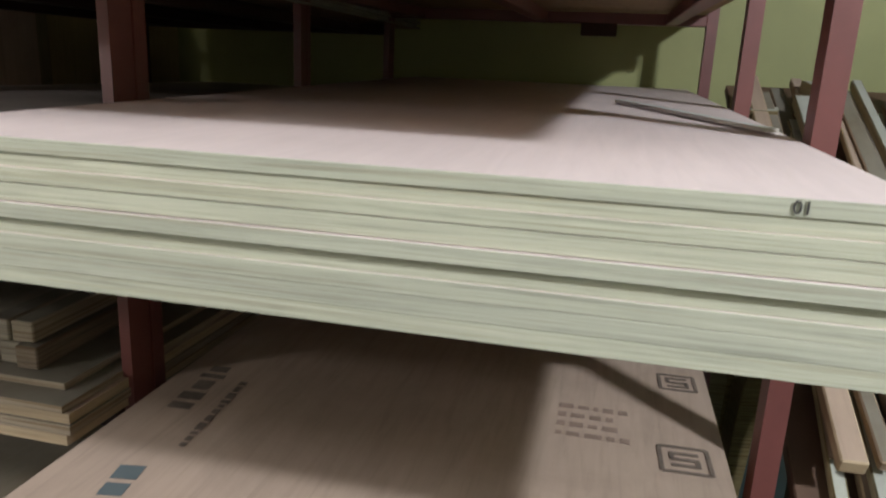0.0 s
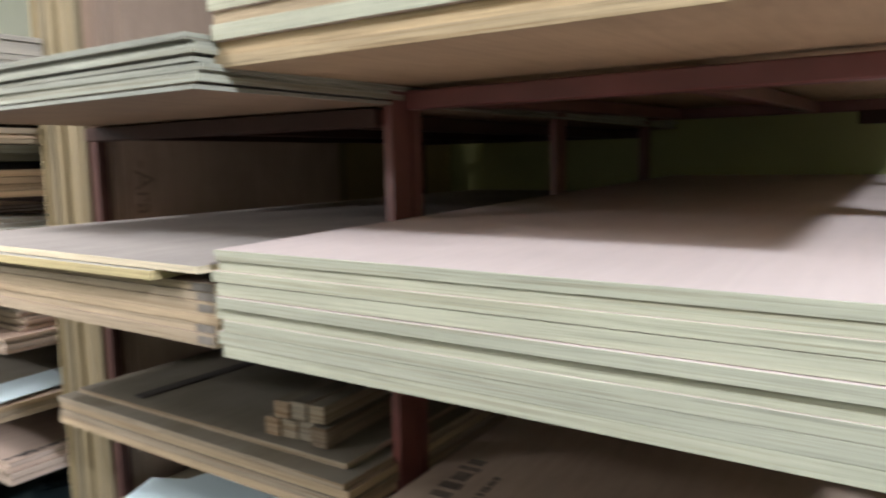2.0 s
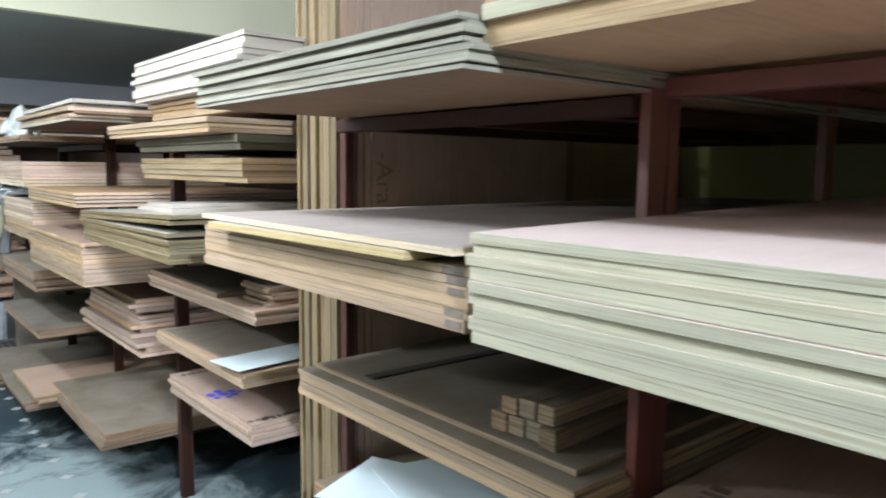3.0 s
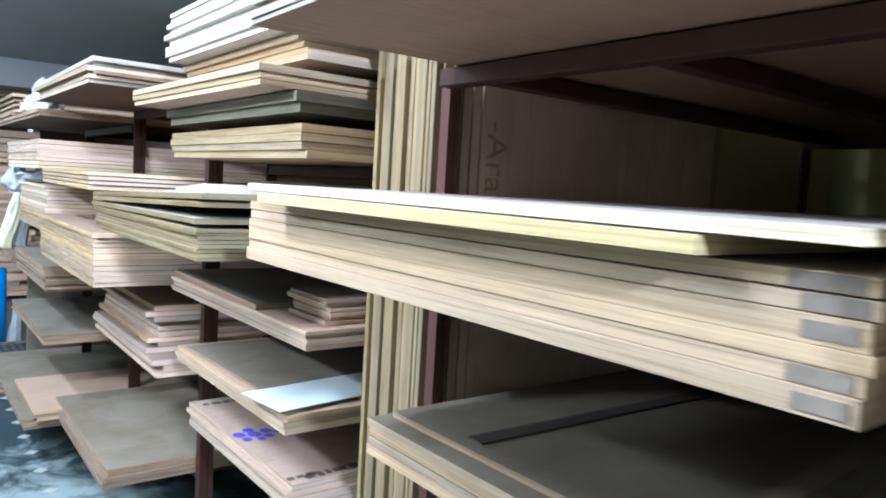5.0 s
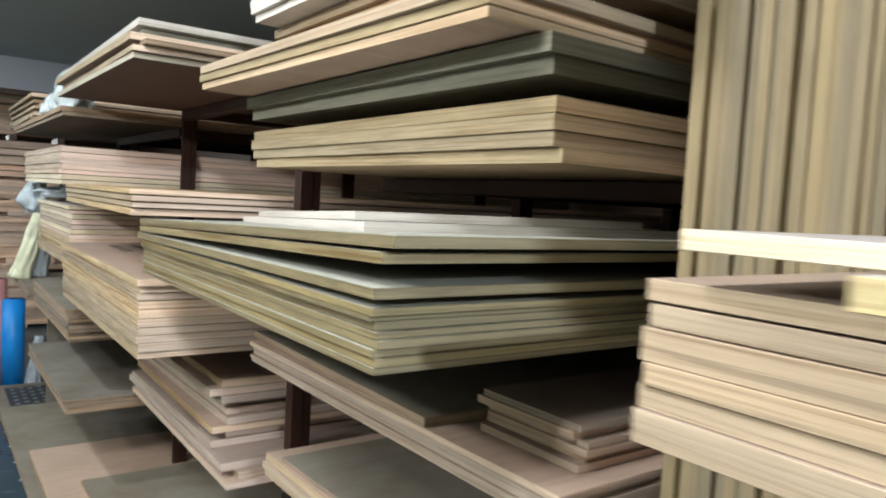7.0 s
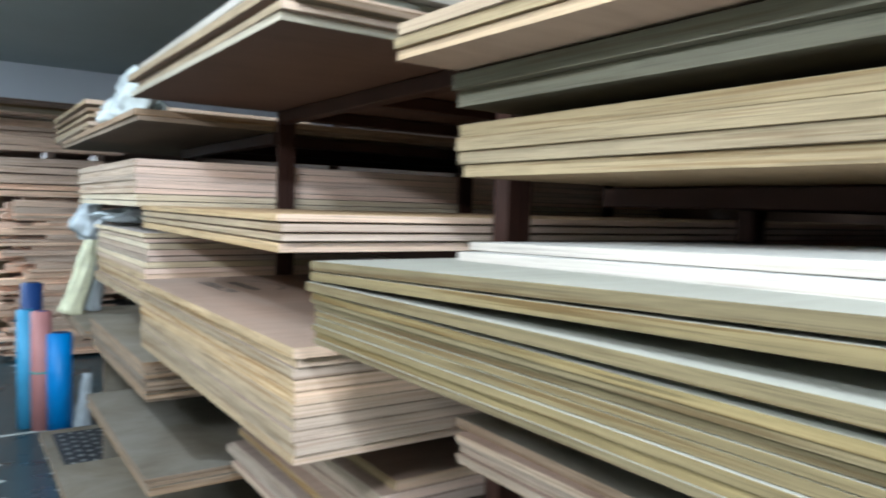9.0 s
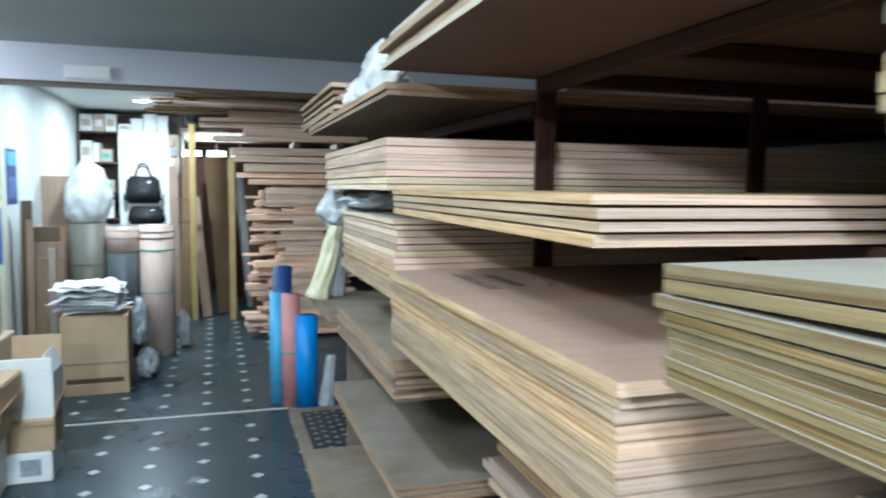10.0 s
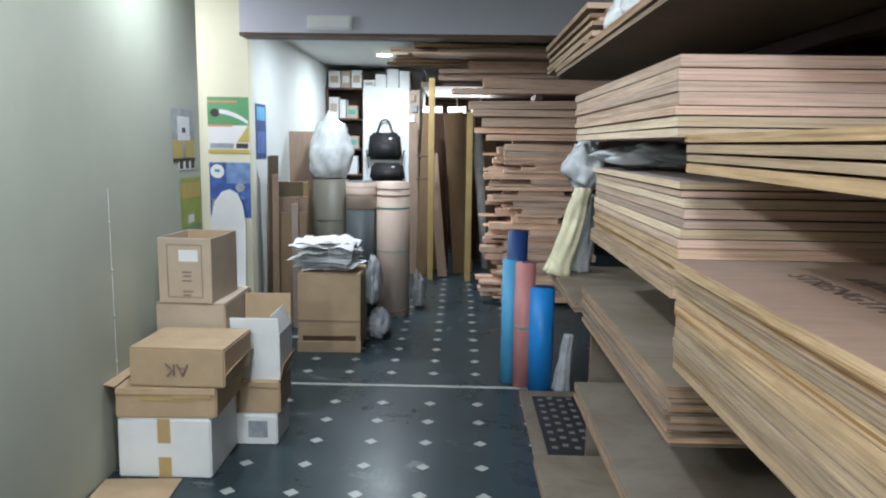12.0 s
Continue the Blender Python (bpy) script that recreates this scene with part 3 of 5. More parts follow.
# sawn lengths lying aslant in the corner past the first rack
rnd = random.Random(5)
rest = timber("dark plank set aslant under the sawn timber lengths", (0, -0.02, -0.03), (1.9, 0.62, 0.0), DARK_WOOD, pose(1.02, -1.12, 0.93, 0, -24, 0), "support_plank")
for i in range(30):
    w, t = rnd.uniform(0.025, 0.05), rnd.uniform(0.02, 0.035)
    row = i // 10
    m = pose(1.02, -1.12, 0.93, 0, -24, 0) @ pose(rnd.uniform(0.08, 0.26), 0.03 + 0.058 * (i % 10), 0.003 + 0.04 * row, 0, 0, rnd.uniform(-2.5, 2.5))
    timber("rough sawn timber length lying aslant by the yellow wall", (0, -w / 2, 0), (rnd.uniform(1.3, 1.6), w / 2, t), (PLY_OLIVE, PLY_GREY, PLY_TAN)[i % 3], m)
for i, (x, y, h) in enumerate(((2.35, -0.56, 1.66), (2.5, -0.70, 1.74), (2.62, -0.60, 1.60))):
    timber("thick rough timber baulk leaning upright in the corner", (-0.05, -0.04, 0), (0.05, 0.04, h), PLY_OLIVE, pose(x + 0.25, y, 0.0, 0, -8, 12 * i), "timber_baulk")
post = timber("dark timber prop holding up the aslant plank", (-0.03, -0.03, 0), (0.03, 0.03, 0.92), DARK_WOOD, pose(1.10, -0.84, 0), "timber_prop")
timber("dark timber prop holding up the aslant plank", (-0.03, -0.03, 0), (0.03, 0.03, 1.42), DARK_WOOD, pose(2.3, -0.84, 0), "timber_prop")

# ---- bay two ----
stack("thin greyed plywood sheets, slightly bowed, on the upper shelf", 0.66, XB, 0.806, 1.908, 1.88, 1.975, 8, [PLY_BROWN] + [PLY_DARK] * 7, 0.012, 21, sag=0.004, loose=0.6, slit=0.003)
pile_b = stack("pile of tan plywood sheets with brownish edges", 0.688, XB, 0.825, 1.952, 1.447, 1.560, 6, [PLY_TAN], 0.0035, 22)
for k, ch in enumerate(pile_b.children):
    if k != 2:
        part("painted_mark", box_bm((-0.0012, 0.008, -0.0068), (0.002, 0.05 + 0.008 * (k % 3), 0.0068), 0), INK_GREY, ch).location = (0.688 - (0.688 + XB) / 2, 0.825 - 1.3885, 0)
sheet("loose cream-edged board lying across the tan pile", 0.645, XB, 0.97, 1.82, 1.5625, 0.017, PLY_CREAM, (0, 0, 0.8))
sheet("loose pale board lying on top of the tan pile", 0.662, XB, 0.815, 1.90, 1.5815, 0.013, PLY_CLEAN, (0, 0, -0.6))
stack("five dusty boards on the lower shelf", 0.98, XB, 0.812, 1.942, 1.006, 1.084, 4, [PLY_TAN, PLY_SHADED], 0.008, 23)
sheet("dusty sheet on the lower pile, shelf shade in its colour", 1.035, XB, 0.87, 1.93, 1.085, 0.014, PLY_SHADED, (0, 0, 0.4))
sheet("dark rubber strip lying on the dusty sheet", 1.07, 2.0, 1.645, 1.69, 1.0995, 0.004, INK, (0, 0, -1.5), "rubber_strip", "strip")
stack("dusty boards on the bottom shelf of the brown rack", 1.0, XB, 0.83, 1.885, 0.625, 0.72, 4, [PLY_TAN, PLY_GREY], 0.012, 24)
sheet("bluish white laminate off-cut", 1.0, 1.34, 1.56, 1.88, 0.7205, 0.003, PAPER_BLUE, (0, 0, 24), "laminate_sheet", "laminate")
sheet("bluish white laminate off-cut", 1.14, 1.52, 1.42, 1.80, 0.7242, 0.003, PAPER_BLUE, (0, 0, -15), "laminate_sheet", "laminate")
for i, (yy, zz, w, h) in enumerate(((0.955, 1.0995, 0.050, 0.048), (1.006, 1.0995, 0.050, 0.050), (1.057, 1.0995, 0.050, 0.046), (1.108, 1.0995, 0.050, 0.047), (0.972, 1.1497, 0.050, 0.044), (1.023, 1.1497, 0.050, 0.046), (1.074, 1.1497, 0.050, 0.042))):
    timber("square sawn timber length bundled on the lower shelf", (0, -w / 2, 0), (1.3, w / 2, h), PLY_SHADED if i % 3 else PLY_GREY,
           pose(1.07 + 0.007 * ((i * 2) % 3), yy + 0.02, zz, 0, 0, 3), "timber_length", "bundle of timber lengths")

# sheets standing on edge between the racks
rnd = random.Random(8)
y = 2.0
for i in range(16):
    t = rnd.choice((0.012, 0.016, 0.019, 0.02))
    top = 2.44 + rnd.uniform(-0.02, 0.03)
    ob = new("standing_sheet", mesh_of("standing_sheet", box_bm((-1.22, -0.61, -t / 2), (1.22, 0.61, t / 2), 0.0015), PLY_STAND))
    ob.matrix_world = Matrix.Translation((1.155 + 0.61 + rnd.uniform(-0.006, 0.014), y + t / 2, 1.245 + rnd.uniform(0, 0.02))) @ pose(0, 0, 0, 90, 90, 0)
    tagged(ob, "full plywood sheet standing on its edge between racks", "board", "standing sheets")
    y += t + 0.0006
for i in range(5):
    t = 0.008
    ob = new("standing_sheet", mesh_of("standing_sheet", box_bm((-1.22, -0.5, -t / 2), (1.22, 0.5, t / 2), 0.0015), PLY_ROSE))
    ob.matrix_world = Matrix.Translation((1.175 + 0.024 * i + 0.5, 1.998 - 0.0085 * (i + 0.5), 1.235)) @ pose(0, 0, 0, 90, 90, 0)
    tagged(ob, "pinkish plywood sheet standing on its edge between racks", "board", "standing sheets")
    if i == 4:
        letters("-Ara", 0.10, INK_BROWN, pose(-0.455, -0.45, 0.0043) @ pose(0, 0, 0, 0, 0, 0), ob)

for i in range(3):
    ob = new("standing_sheet", mesh_of("standing_sheet", box_bm((-1.22, -0.43, -0.009), (1.22, 0.43, 0.009), 0.0015), PLY_STAND))
    ob.matrix_world = Matrix.Translation((2.40 + 0.43 + 0.01 * i, 2.03 + 0.019 * i, 1.235)) @ pose(0, 0, 0, 90, 90, 0)
    tagged(ob, "plywood sheet standing on its edge near the back wall", "board", "standing sheets")

# ---- bay three ----
stack("tall pile of white laminated boards on the top shelf", 0.93, XB, 2.21, 3.33, 2.0, 2.172, 9, [PLY_WHITE], 0.012, 31, loose=0.6, slit=0.003)
stack("orange blockboards under the white pile", 1.0, XB, 2.375, 3.33, 1.925, 1.998, 4, [PLY_ORANGE], 0.012, 32)
jut = stack("three pale boards jutting out over the aisle", 0.86, XB, 2.40, 3.46, 1.842, 1.895, 3, [PLY_TAN, PLY_GOLD, PLY_TAN], 0.02, 33, rz=1.5)
bars(bar_rows(1, 0.36, 0.036, 15, 0.8), INK_BROWN, Matrix.Translation((1.0 - (0.86 + XB) / 2, 2.94 - 2.93, -0.0003)) @ pose(0, 0, 0, 180, 0, 90), jut)
stack("two grey-edged boards on the shelf", 0.98, XB, 2.355, 3.455, 1.785, 1.838, 2, [PLY_SLATE], 0.012, 34)
stack("four orange blockboards on the shelf", 1.0, XB, 2.36, 3.467, 1.665, 1.757, 4, [PLY_GOLD], 0.008, 35)
stack("olive-edged plywood pile with worn edges", 0.73, XB, 2.375, 3.48, 1.39, 1.472, 8, [PLY_OLIVE], 0.0045, 36, loose=0.15)
sheet("loose olive-edged board, slightly lifted", 0.72, XB, 2.36, 3.485, 1.479, 0.014, PLY_OLIVE, (-0.5, 0, 0))
sheet("loose olive-edged board lifted at one end", 0.725, XB, 2.365, 3.48, 1.5085, 0.014, PLY_OLIVE, (-1.8, 0, 0.3))
sheet("loose dusty grey-topped board lifted at one end", 0.725, XB, 2.34, 3.48, 1.5265, 0.015, PLY_OLIVE, (-2.0, 0, 0.3))
for x, y, z, w, d, t, rz in ((1.195, 2.908, 1.5405, 0.65, 0.88, 0.015, -9.8), (1.187, 2.968, 1.5545, 0.55, 0.85, 0.014, -12)):
    ob = sheet("white laminated off-cut lying on the olive pile", x, x + w, y, y + d, 0, t, PLY_WHITE)
    ob.matrix_world = pose(x, y, z + t / 2, -2.0) @ pose(0, 0, 0, 0, 0, rz)
stack("pile of six pinkish plywood sheets jutting out", 1.012, XB, 2.325, 3.469, 1.15, 1.205, 5, [PLY_PINK], 0.007, 37)
sheet("dark dusty sheet on the pinkish pile", 1.02, XB, 2.62, 3.47, 1.2055, 0.018, PLY_GREY, (0, 0, -1.5))
stack("short plywood off-cuts on the pinkish pile", 1.10, 1.9, 2.37, 2.60, 1.206, 1.28, 6, [PLY_PINK], 0.012, 38)
stack("three dusty boards on the lower shelf", 0.965, XB, 2.32, 3.235, 0.925, 0.978, 3, [PLY_TAN], 0.01, 39)
sheet("grey dusty sheet on the lower boards", 0.985, XB, 2.60, 3.2, 0.9785, 0.010, PLY_GREY, (0, 0, 1.5))
sheet("bluish white laminate off-cut curling on the boards", 0.93, 1.52, 2.37, 2.56, 0.990, 0.003, PAPER_BLUE, (1.5, 0.8, 9), "laminate_sheet", "laminate")
low_c = stack("plywood sheets with a blue stamp on the bottom shelf", 0.99, XB, 2.33, 3.17, 0.70, 0.78, 4, [PLY_PINK], 0.008, 40)
lx, ly = (0.99 + XB) / 2, (2.33 + 3.17) / 2
bm = bmesh.new()
for k, (dx, dy, r) in enumerate(((0, 0, 0.026), (0.045, 0.016, 0.022), (0.036, -0.03, 0.02), (-0.004, 0.044, 0.022), (-0.046, 0.014, 0.023), (-0.038, -0.034, 0.018), (0.004, -0.05, 0.016), (0.07, -0.01, 0.012))):
    got = bmesh.ops.create_circle(bm, cap_ends=True, segments=12, radius=r)["verts"]
    for v in got:
        v.co = Vector((v.co.x * 0.9 + dx, v.co.y + dy, 0.0005 + 0.0001 * k + 0.0))
part("blue_stamp", bm, INK_BLUE, low_c, "blotted blue ink stamp").matrix_basis = pose(1.065 - lx, 2.75 - ly, 0.0795)
for seed, w, h, px, py, rz in ((9, 0.20, 0.05, 1.15, 2.37, 4), (10, 0.10, 0.035, 1.05, 2.375, 4), (11, 0.15, 0.04, 1.10, 3.12, 2)):
    bars(bar_rows(1, w, h, seed, 0.7), INK, Matrix.Translation((px - lx, py - ly, 0.0795)) @ pose(0, 0, 0, 0, 0, rz), low_c)

# ---- bay four ----
stack("thin boards hanging over the aisle on the top shelf", 0.74, XB, 3.64, 4.86, 1.93, 2.03, 6, [PLY_RED, PLY_WOOD, PLY_GREY, PLY_WOOD, PLY_DARK, PLY_WHITE], 0.03, 41)
stack("four clean orange blockboards on the shelf", 0.752, XB, 3.617, 4.836, 1.52, 1.594, 4, [PLY_ORANGE], 0.005, 42, rz=-1.2, loose=0.8, slit=0.004)
top_f = stack("thick pile of streaky-edged plywood sheets", 0.752, XB, 3.605, 4.84, 1.145, 1.36, 10, [PLY_WOOD], 0.007, 43)
fx, fy = (0.752 + XB) / 2, (3.605 + 4.84) / 2
letters("STRENGTH", 0.056, INK_STAMP, Matrix.Translation((0.905 - fx, 4.545 - fy, 0.2148)) @ pose(0, 0, 0, 0, 0, -90), top_f)
bars(bar_rows(1, 0.24, 0.045, 14, 0.8), INK_STAMP, Matrix.Translation((0.985 - fx, 4.53 - fy, 0.2145)) @ pose(0, 0, 0, 0, 0, -90), top_f)
arc = [(0.13 * math.sin(a), 0.06 * math.cos(a), 0.022, 0.012) for a in (-1.3 + 0.2 * k for k in range(14))]
bars(arc, INK_BROWN, Matrix.Translation((1.03 - fx, 4.54 - fy, 0.2145)) @ pose(0, 0, 0, 0, 0, -90), top_f, "printed_arc")
stack("three pinkish plywood sheets carrying off-cuts", 0.985, XB, 3.515, 4.62, 0.786, 0.85, 3, [PLY_PINK, PLY_WOOD], 0.02, 44)
stack("ragged pile of plywood off-cuts", 1.0, 1.9, 3.66, 4.58, 0.851, 1.05, 9, [PLY_PINK, PLY_PINK, PLY_WOOD], 0.03, 45)
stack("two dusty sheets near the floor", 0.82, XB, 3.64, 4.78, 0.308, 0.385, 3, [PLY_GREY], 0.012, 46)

# ---- bay five ----
stack("pile of pinkish plywood sheets with two pale boards below", 0.742, XB, 4.865, 6.062, 1.587, 1.742, 7, [PLY_CLEAN, PLY_CLEAN, PLY_PINK, PLY_PINK, PLY_PINK, PLY_PINK, PLY_PINK], 0.006, 51, loose=0.5, slit=0.003)
stack("thin pinkish plywood sheets piled on the shelf", 0.80, XB, 4.99, 5.96, 1.25, 1.50, 12, [PLY_WOOD] * 5 + [PLY_PINK, PLY_CLEAN, PLY_PINK, PLY_PINK, PLY_CLEAN, PLY_PINK, PLY_CLEAN], 0.008, 52, loose=0.6, slit=0.004)
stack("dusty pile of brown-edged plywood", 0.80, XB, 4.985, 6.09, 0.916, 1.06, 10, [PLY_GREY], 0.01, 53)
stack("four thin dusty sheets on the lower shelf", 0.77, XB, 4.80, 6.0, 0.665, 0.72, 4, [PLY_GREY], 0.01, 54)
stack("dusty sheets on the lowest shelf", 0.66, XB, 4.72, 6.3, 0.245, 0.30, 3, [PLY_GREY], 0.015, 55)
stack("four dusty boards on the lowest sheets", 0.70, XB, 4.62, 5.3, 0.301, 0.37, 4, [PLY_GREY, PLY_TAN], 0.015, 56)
stack("long boards on the top shelf, dusty front edges", 0.75, XB, 4.87, 6.66, 1.862, 1.90, 2, [PLY_GREY], 0.008, 57)
ragged = stack("ragged pile of thin boards at the end of the top shelf", 0.80, 1.9, 6.02, 7.2, 1.901, 2.06, 9, [PLY_GREY, PLY_TAN, PLY_WOOD], 0.045, 58)
stack("thin boards lying over the rack end", 0.76, 1.9, 6.12, 6.95, 0.95, 0.985, 3, [PLY_GREY], 0.02, 59)
stack("thin sheets lying flat on the floor beside the rack", 0.74, 1.5, 6.32, 7.82, 0.002, 0.045, 3, [PLY_GREY, CARD_PALE], 0.008, 60, piece="board")


def lump(name, at, size, material, label, category, seed=1, rough=0.35, sub=3, rz=0.0, sharp=0.0):
    """A crumpled soft shape: a sphere pushed in and out by noise, flat underneath."""
    bm = bmesh.new()
    bmesh.ops.create_icosphere(bm, subdivisions=sub, radius=1.0)
    off = Vector((seed * 3.1, seed * 1.7, seed * 0.9))
    for v in bm.verts:
        n = noise.noise(v.co * 1.6 + off) * rough + noise.noise(v.co * 4.2 + off) * rough * 0.55 + abs(noise.noise(v.co * 8.0 + off)) * rough * 0.3
        c = v.co * (1 + n)
        k = 1 - sharp * max(0.0, c.z) * 0.6
        v.co = Vector((c.x * size[0] * k, c.y * size[1] * k, max(c.z, -0.72) * size[2]))
    ob = new(name, mesh_of(name, bm, material, True))
    ob.matrix_world = pose(*at, 0, 0, rz)
    return tagged(ob, label, category)


lump("plastic_bag", (0.86, 5.42, 1.976), (0.07, 0.26, 0.105), FILM_WHITE, "crumpled white plastic bag on the top shelf boards", "plastic bag", 3, 0.5, 4)
lump("plastic_bag", (0.86, 5.78, 1.963), (0.06, 0.15, 0.085), FILM_WHITE, "crumpled white plastic bag on the long top boards", "plastic bag", 4, 0.5, 4)
lump("plastic_wrap", (0.80, 6.18, 1.49), (0.07, 0.10, 0.10), FILM, "crumpled grey plastic wrap hanging from the shelf", "plastic wrap", 5, 0.42, 4)
lump("plastic_wrap", (0.98, 5.72, 1.541), (0.17, 0.24, 0.04), FILM, "crumpled clear plastic stuffed between the piles", "plastic wrap", 7, 0.5, 4)


def draped(name, at, r0, r1, h, tilt, material, label, seed, folds=7):
    """A film-wrapped bundle: a tall cone with vertical folds, creased and closed at the top."""
    bm = bmesh.new()
    n, rings = 42, 16
    loops = []
    for j in range(rings + 1):
        k = j / rings
        ring = []
        for i in range(n):
            a = 2 * math.pi * i / n
            p = Vector((math.cos(a), math.sin(a), 0))
            fold = 0.10 * math.sin(folds * a + 3.0 * noise.noise(Vector((seed, k * 2.5, 0)))) + 0.22 * noise.noise(p * 1.7 + Vector((seed, 0, k * 4)))
            r = (r0 + (r1 - r0) * k ** 0.8) * (1 + fold)
            ring.append(bm.verts.new((p.x * r, p.y * r * 0.75, h * k + 0.02 * noise.noise(p * 2 + Vector((0, seed, 0))) * k)))
        loops.append(ring)
    for lo, hi in zip(loops, loops[1:]):
        for i in range(n):
            bm.faces.new((lo[i], lo[(i + 1) % n], hi[(i + 1) % n], hi[i]))
    bm.faces.new(loops[-1])
    bm.faces.new(list(reversed(loops[0])))
    ob = new(name, mesh_of(name, bm, material, True))
    ob.matrix_world = pose(*at, 3, tilt, 0)
    return tagged(ob, label, "roll" if "roll" in name else "plastic wrap")


draped("wrapped_roll", (0.79, 6.72, 0.988), 0.060, 0.036, 0.42, 15, FILM_YELLOW, "yellowish plastic-wrapped roll leaning on the rack end", 2)
draped("wrapped_roll", (0.905, 6.82, 0.988), 0.055, 0.03, 0.36, 8, FILM, "grey plastic-wrapped roll leaning on the rack end", 6)
draped("plastic_wrap", (1.015, 7.96, 0.001), 0.062, 0.03, 0.38, 5, FILM, "grey plastic-wrapped bundle standing beside the foam rolls", 9)
end_board = new("leaning_board", mesh_of("leaning_board", box_bm((0.93, 0.0, -0.009), (1.75, 0.93, 0.009), 0.0015), PLY_GREY))
end_board.matrix_world = pose(0, 6.60, 0.004, 91.5, 0, 0)
tagged(end_board, "dusty brown board standing at the rack end", "board", "boards at the rack end")

# a printed cloth on the floor sheets
cloth = tagged(new("patterned_mat", mesh_of("patterned_mat", box_bm((0.80, 6.86, 0.0455), (1.14, 7.70, 0.052), 0.002), BLACK)), "dark mat with rows of pale printed marks", "mat")
bars([(0.845 + 0.058 * i, 6.95 + 0.098 * j + 0.03 * (i % 2), 0.03, 0.034) for i in range(5) for j in range(8)], PRINT_PALE, Matrix.Translation((0, 0, 0.0516)), cloth)


def roll(name, at, r, h, material, label, group="", straps=(), core=None, cat="roll"):
    root = thing(name, at, label, cat, group)
    bm = cyl_bm(r, 0, h, 32, None, None, 0.006)
    part("sheet_roll", bm, material, root, "", True)
    for z, w, m in straps:
        part("strap", cyl_bm(r + 0.003, z, z + w, 32), m, root, "", True)
    if core:
        part("core_hole", cyl_bm(r * 0.45, h - 0.001, h + 0.002, 24), core, root)
    return root


FO = "foam rolls standing by the rack"
roll("foam_roll", (0.685, 8.13, 0), 0.055, 0.83, LIGHT_BLUE, "sky blue foam roll standing on end", FO, (), NAVY)
roll("foam_roll", (0.772, 8.035, 0), 0.066, 0.825, ROSE, "rose pink foam roll standing on end", FO, ((0.40, 0.012, TEAL),), NAVY)
roll("foam_roll", (0.735, 8.26, 0), 0.068, 1.0, NAVY, "navy blue foam roll standing behind the others", FO, (), BLACK)
roll("foam_roll", (0.878, 7.98, 0), 0.08, 0.675, BLUE, "bright blue foam roll standing on end", FO, (), NAVY)
RO = "tall laminate rolls"
roll("laminate_roll", (-0.865, 10.15, 0), 0.165, 1.235, DRUM_GREY, "grey laminate roll standing on end", RO, ((0.86, 0.006, DRUM_DARK),))
roll("laminate_roll", (-0.555, 10.0, 0), 0.14, 1.225, DRUM_DARK, "slate laminate roll with kraft band round the top", RO, ((0.98, 0.24, BROWN_PAPER), (1.10, 0.012, INK_BROWN), (1.17, 0.01, INK_BROWN)))
roll("laminate_roll", (-0.262, 9.98, 0), 0.152, 1.225, BROWN_PAPER, "laminate roll in brown paper with green straps", RO, ((0.99, 0.014, TEAL), (0.6, 0.01, TEAL), (1.10, 0.014, INK_BROWN), (1.16, 0.01, INK_BROWN), (0.05, 0.012, INK_BROWN)))
lump("plastic_sack", (-0.86, 10.15, 1.49), (0.20, 0.17, 0.34), FILM_WHITE, "bulging white plastic sack on a laminate roll", "sack", 13, 0.24, 4, 0, 0.5)
lump("plastic_wrap", (-0.30, 9.2, 0.10), (0.085, 0.16, 0.13), FILM, "crumpled plastic on the floor beside the carton", "plastic wrap", 15, 0.32, 4)
lump("plastic_wrap", (-0.35, 9.2, 0.44), (0.07, 0.15, 0.21), FILM, "crumpled plastic hanging over the carton", "plastic wrap", 17, 0.3, 4)
lump("plastic_wrap", (-0.04, 10.32, 0.13), (0.06, 0.08, 0.17), FILM, "crumpled plastic tucked behind the roll", "plastic wrap", 19, 0.45, 4)


# ---- cartons ----
def panel(parent, name, lo, hi, material, m=None, bevel=0.002):
    ob = part(name, box_bm(lo, hi, bevel), material, parent)
    if m is not None:
        ob.matrix_basis = m
    return ob


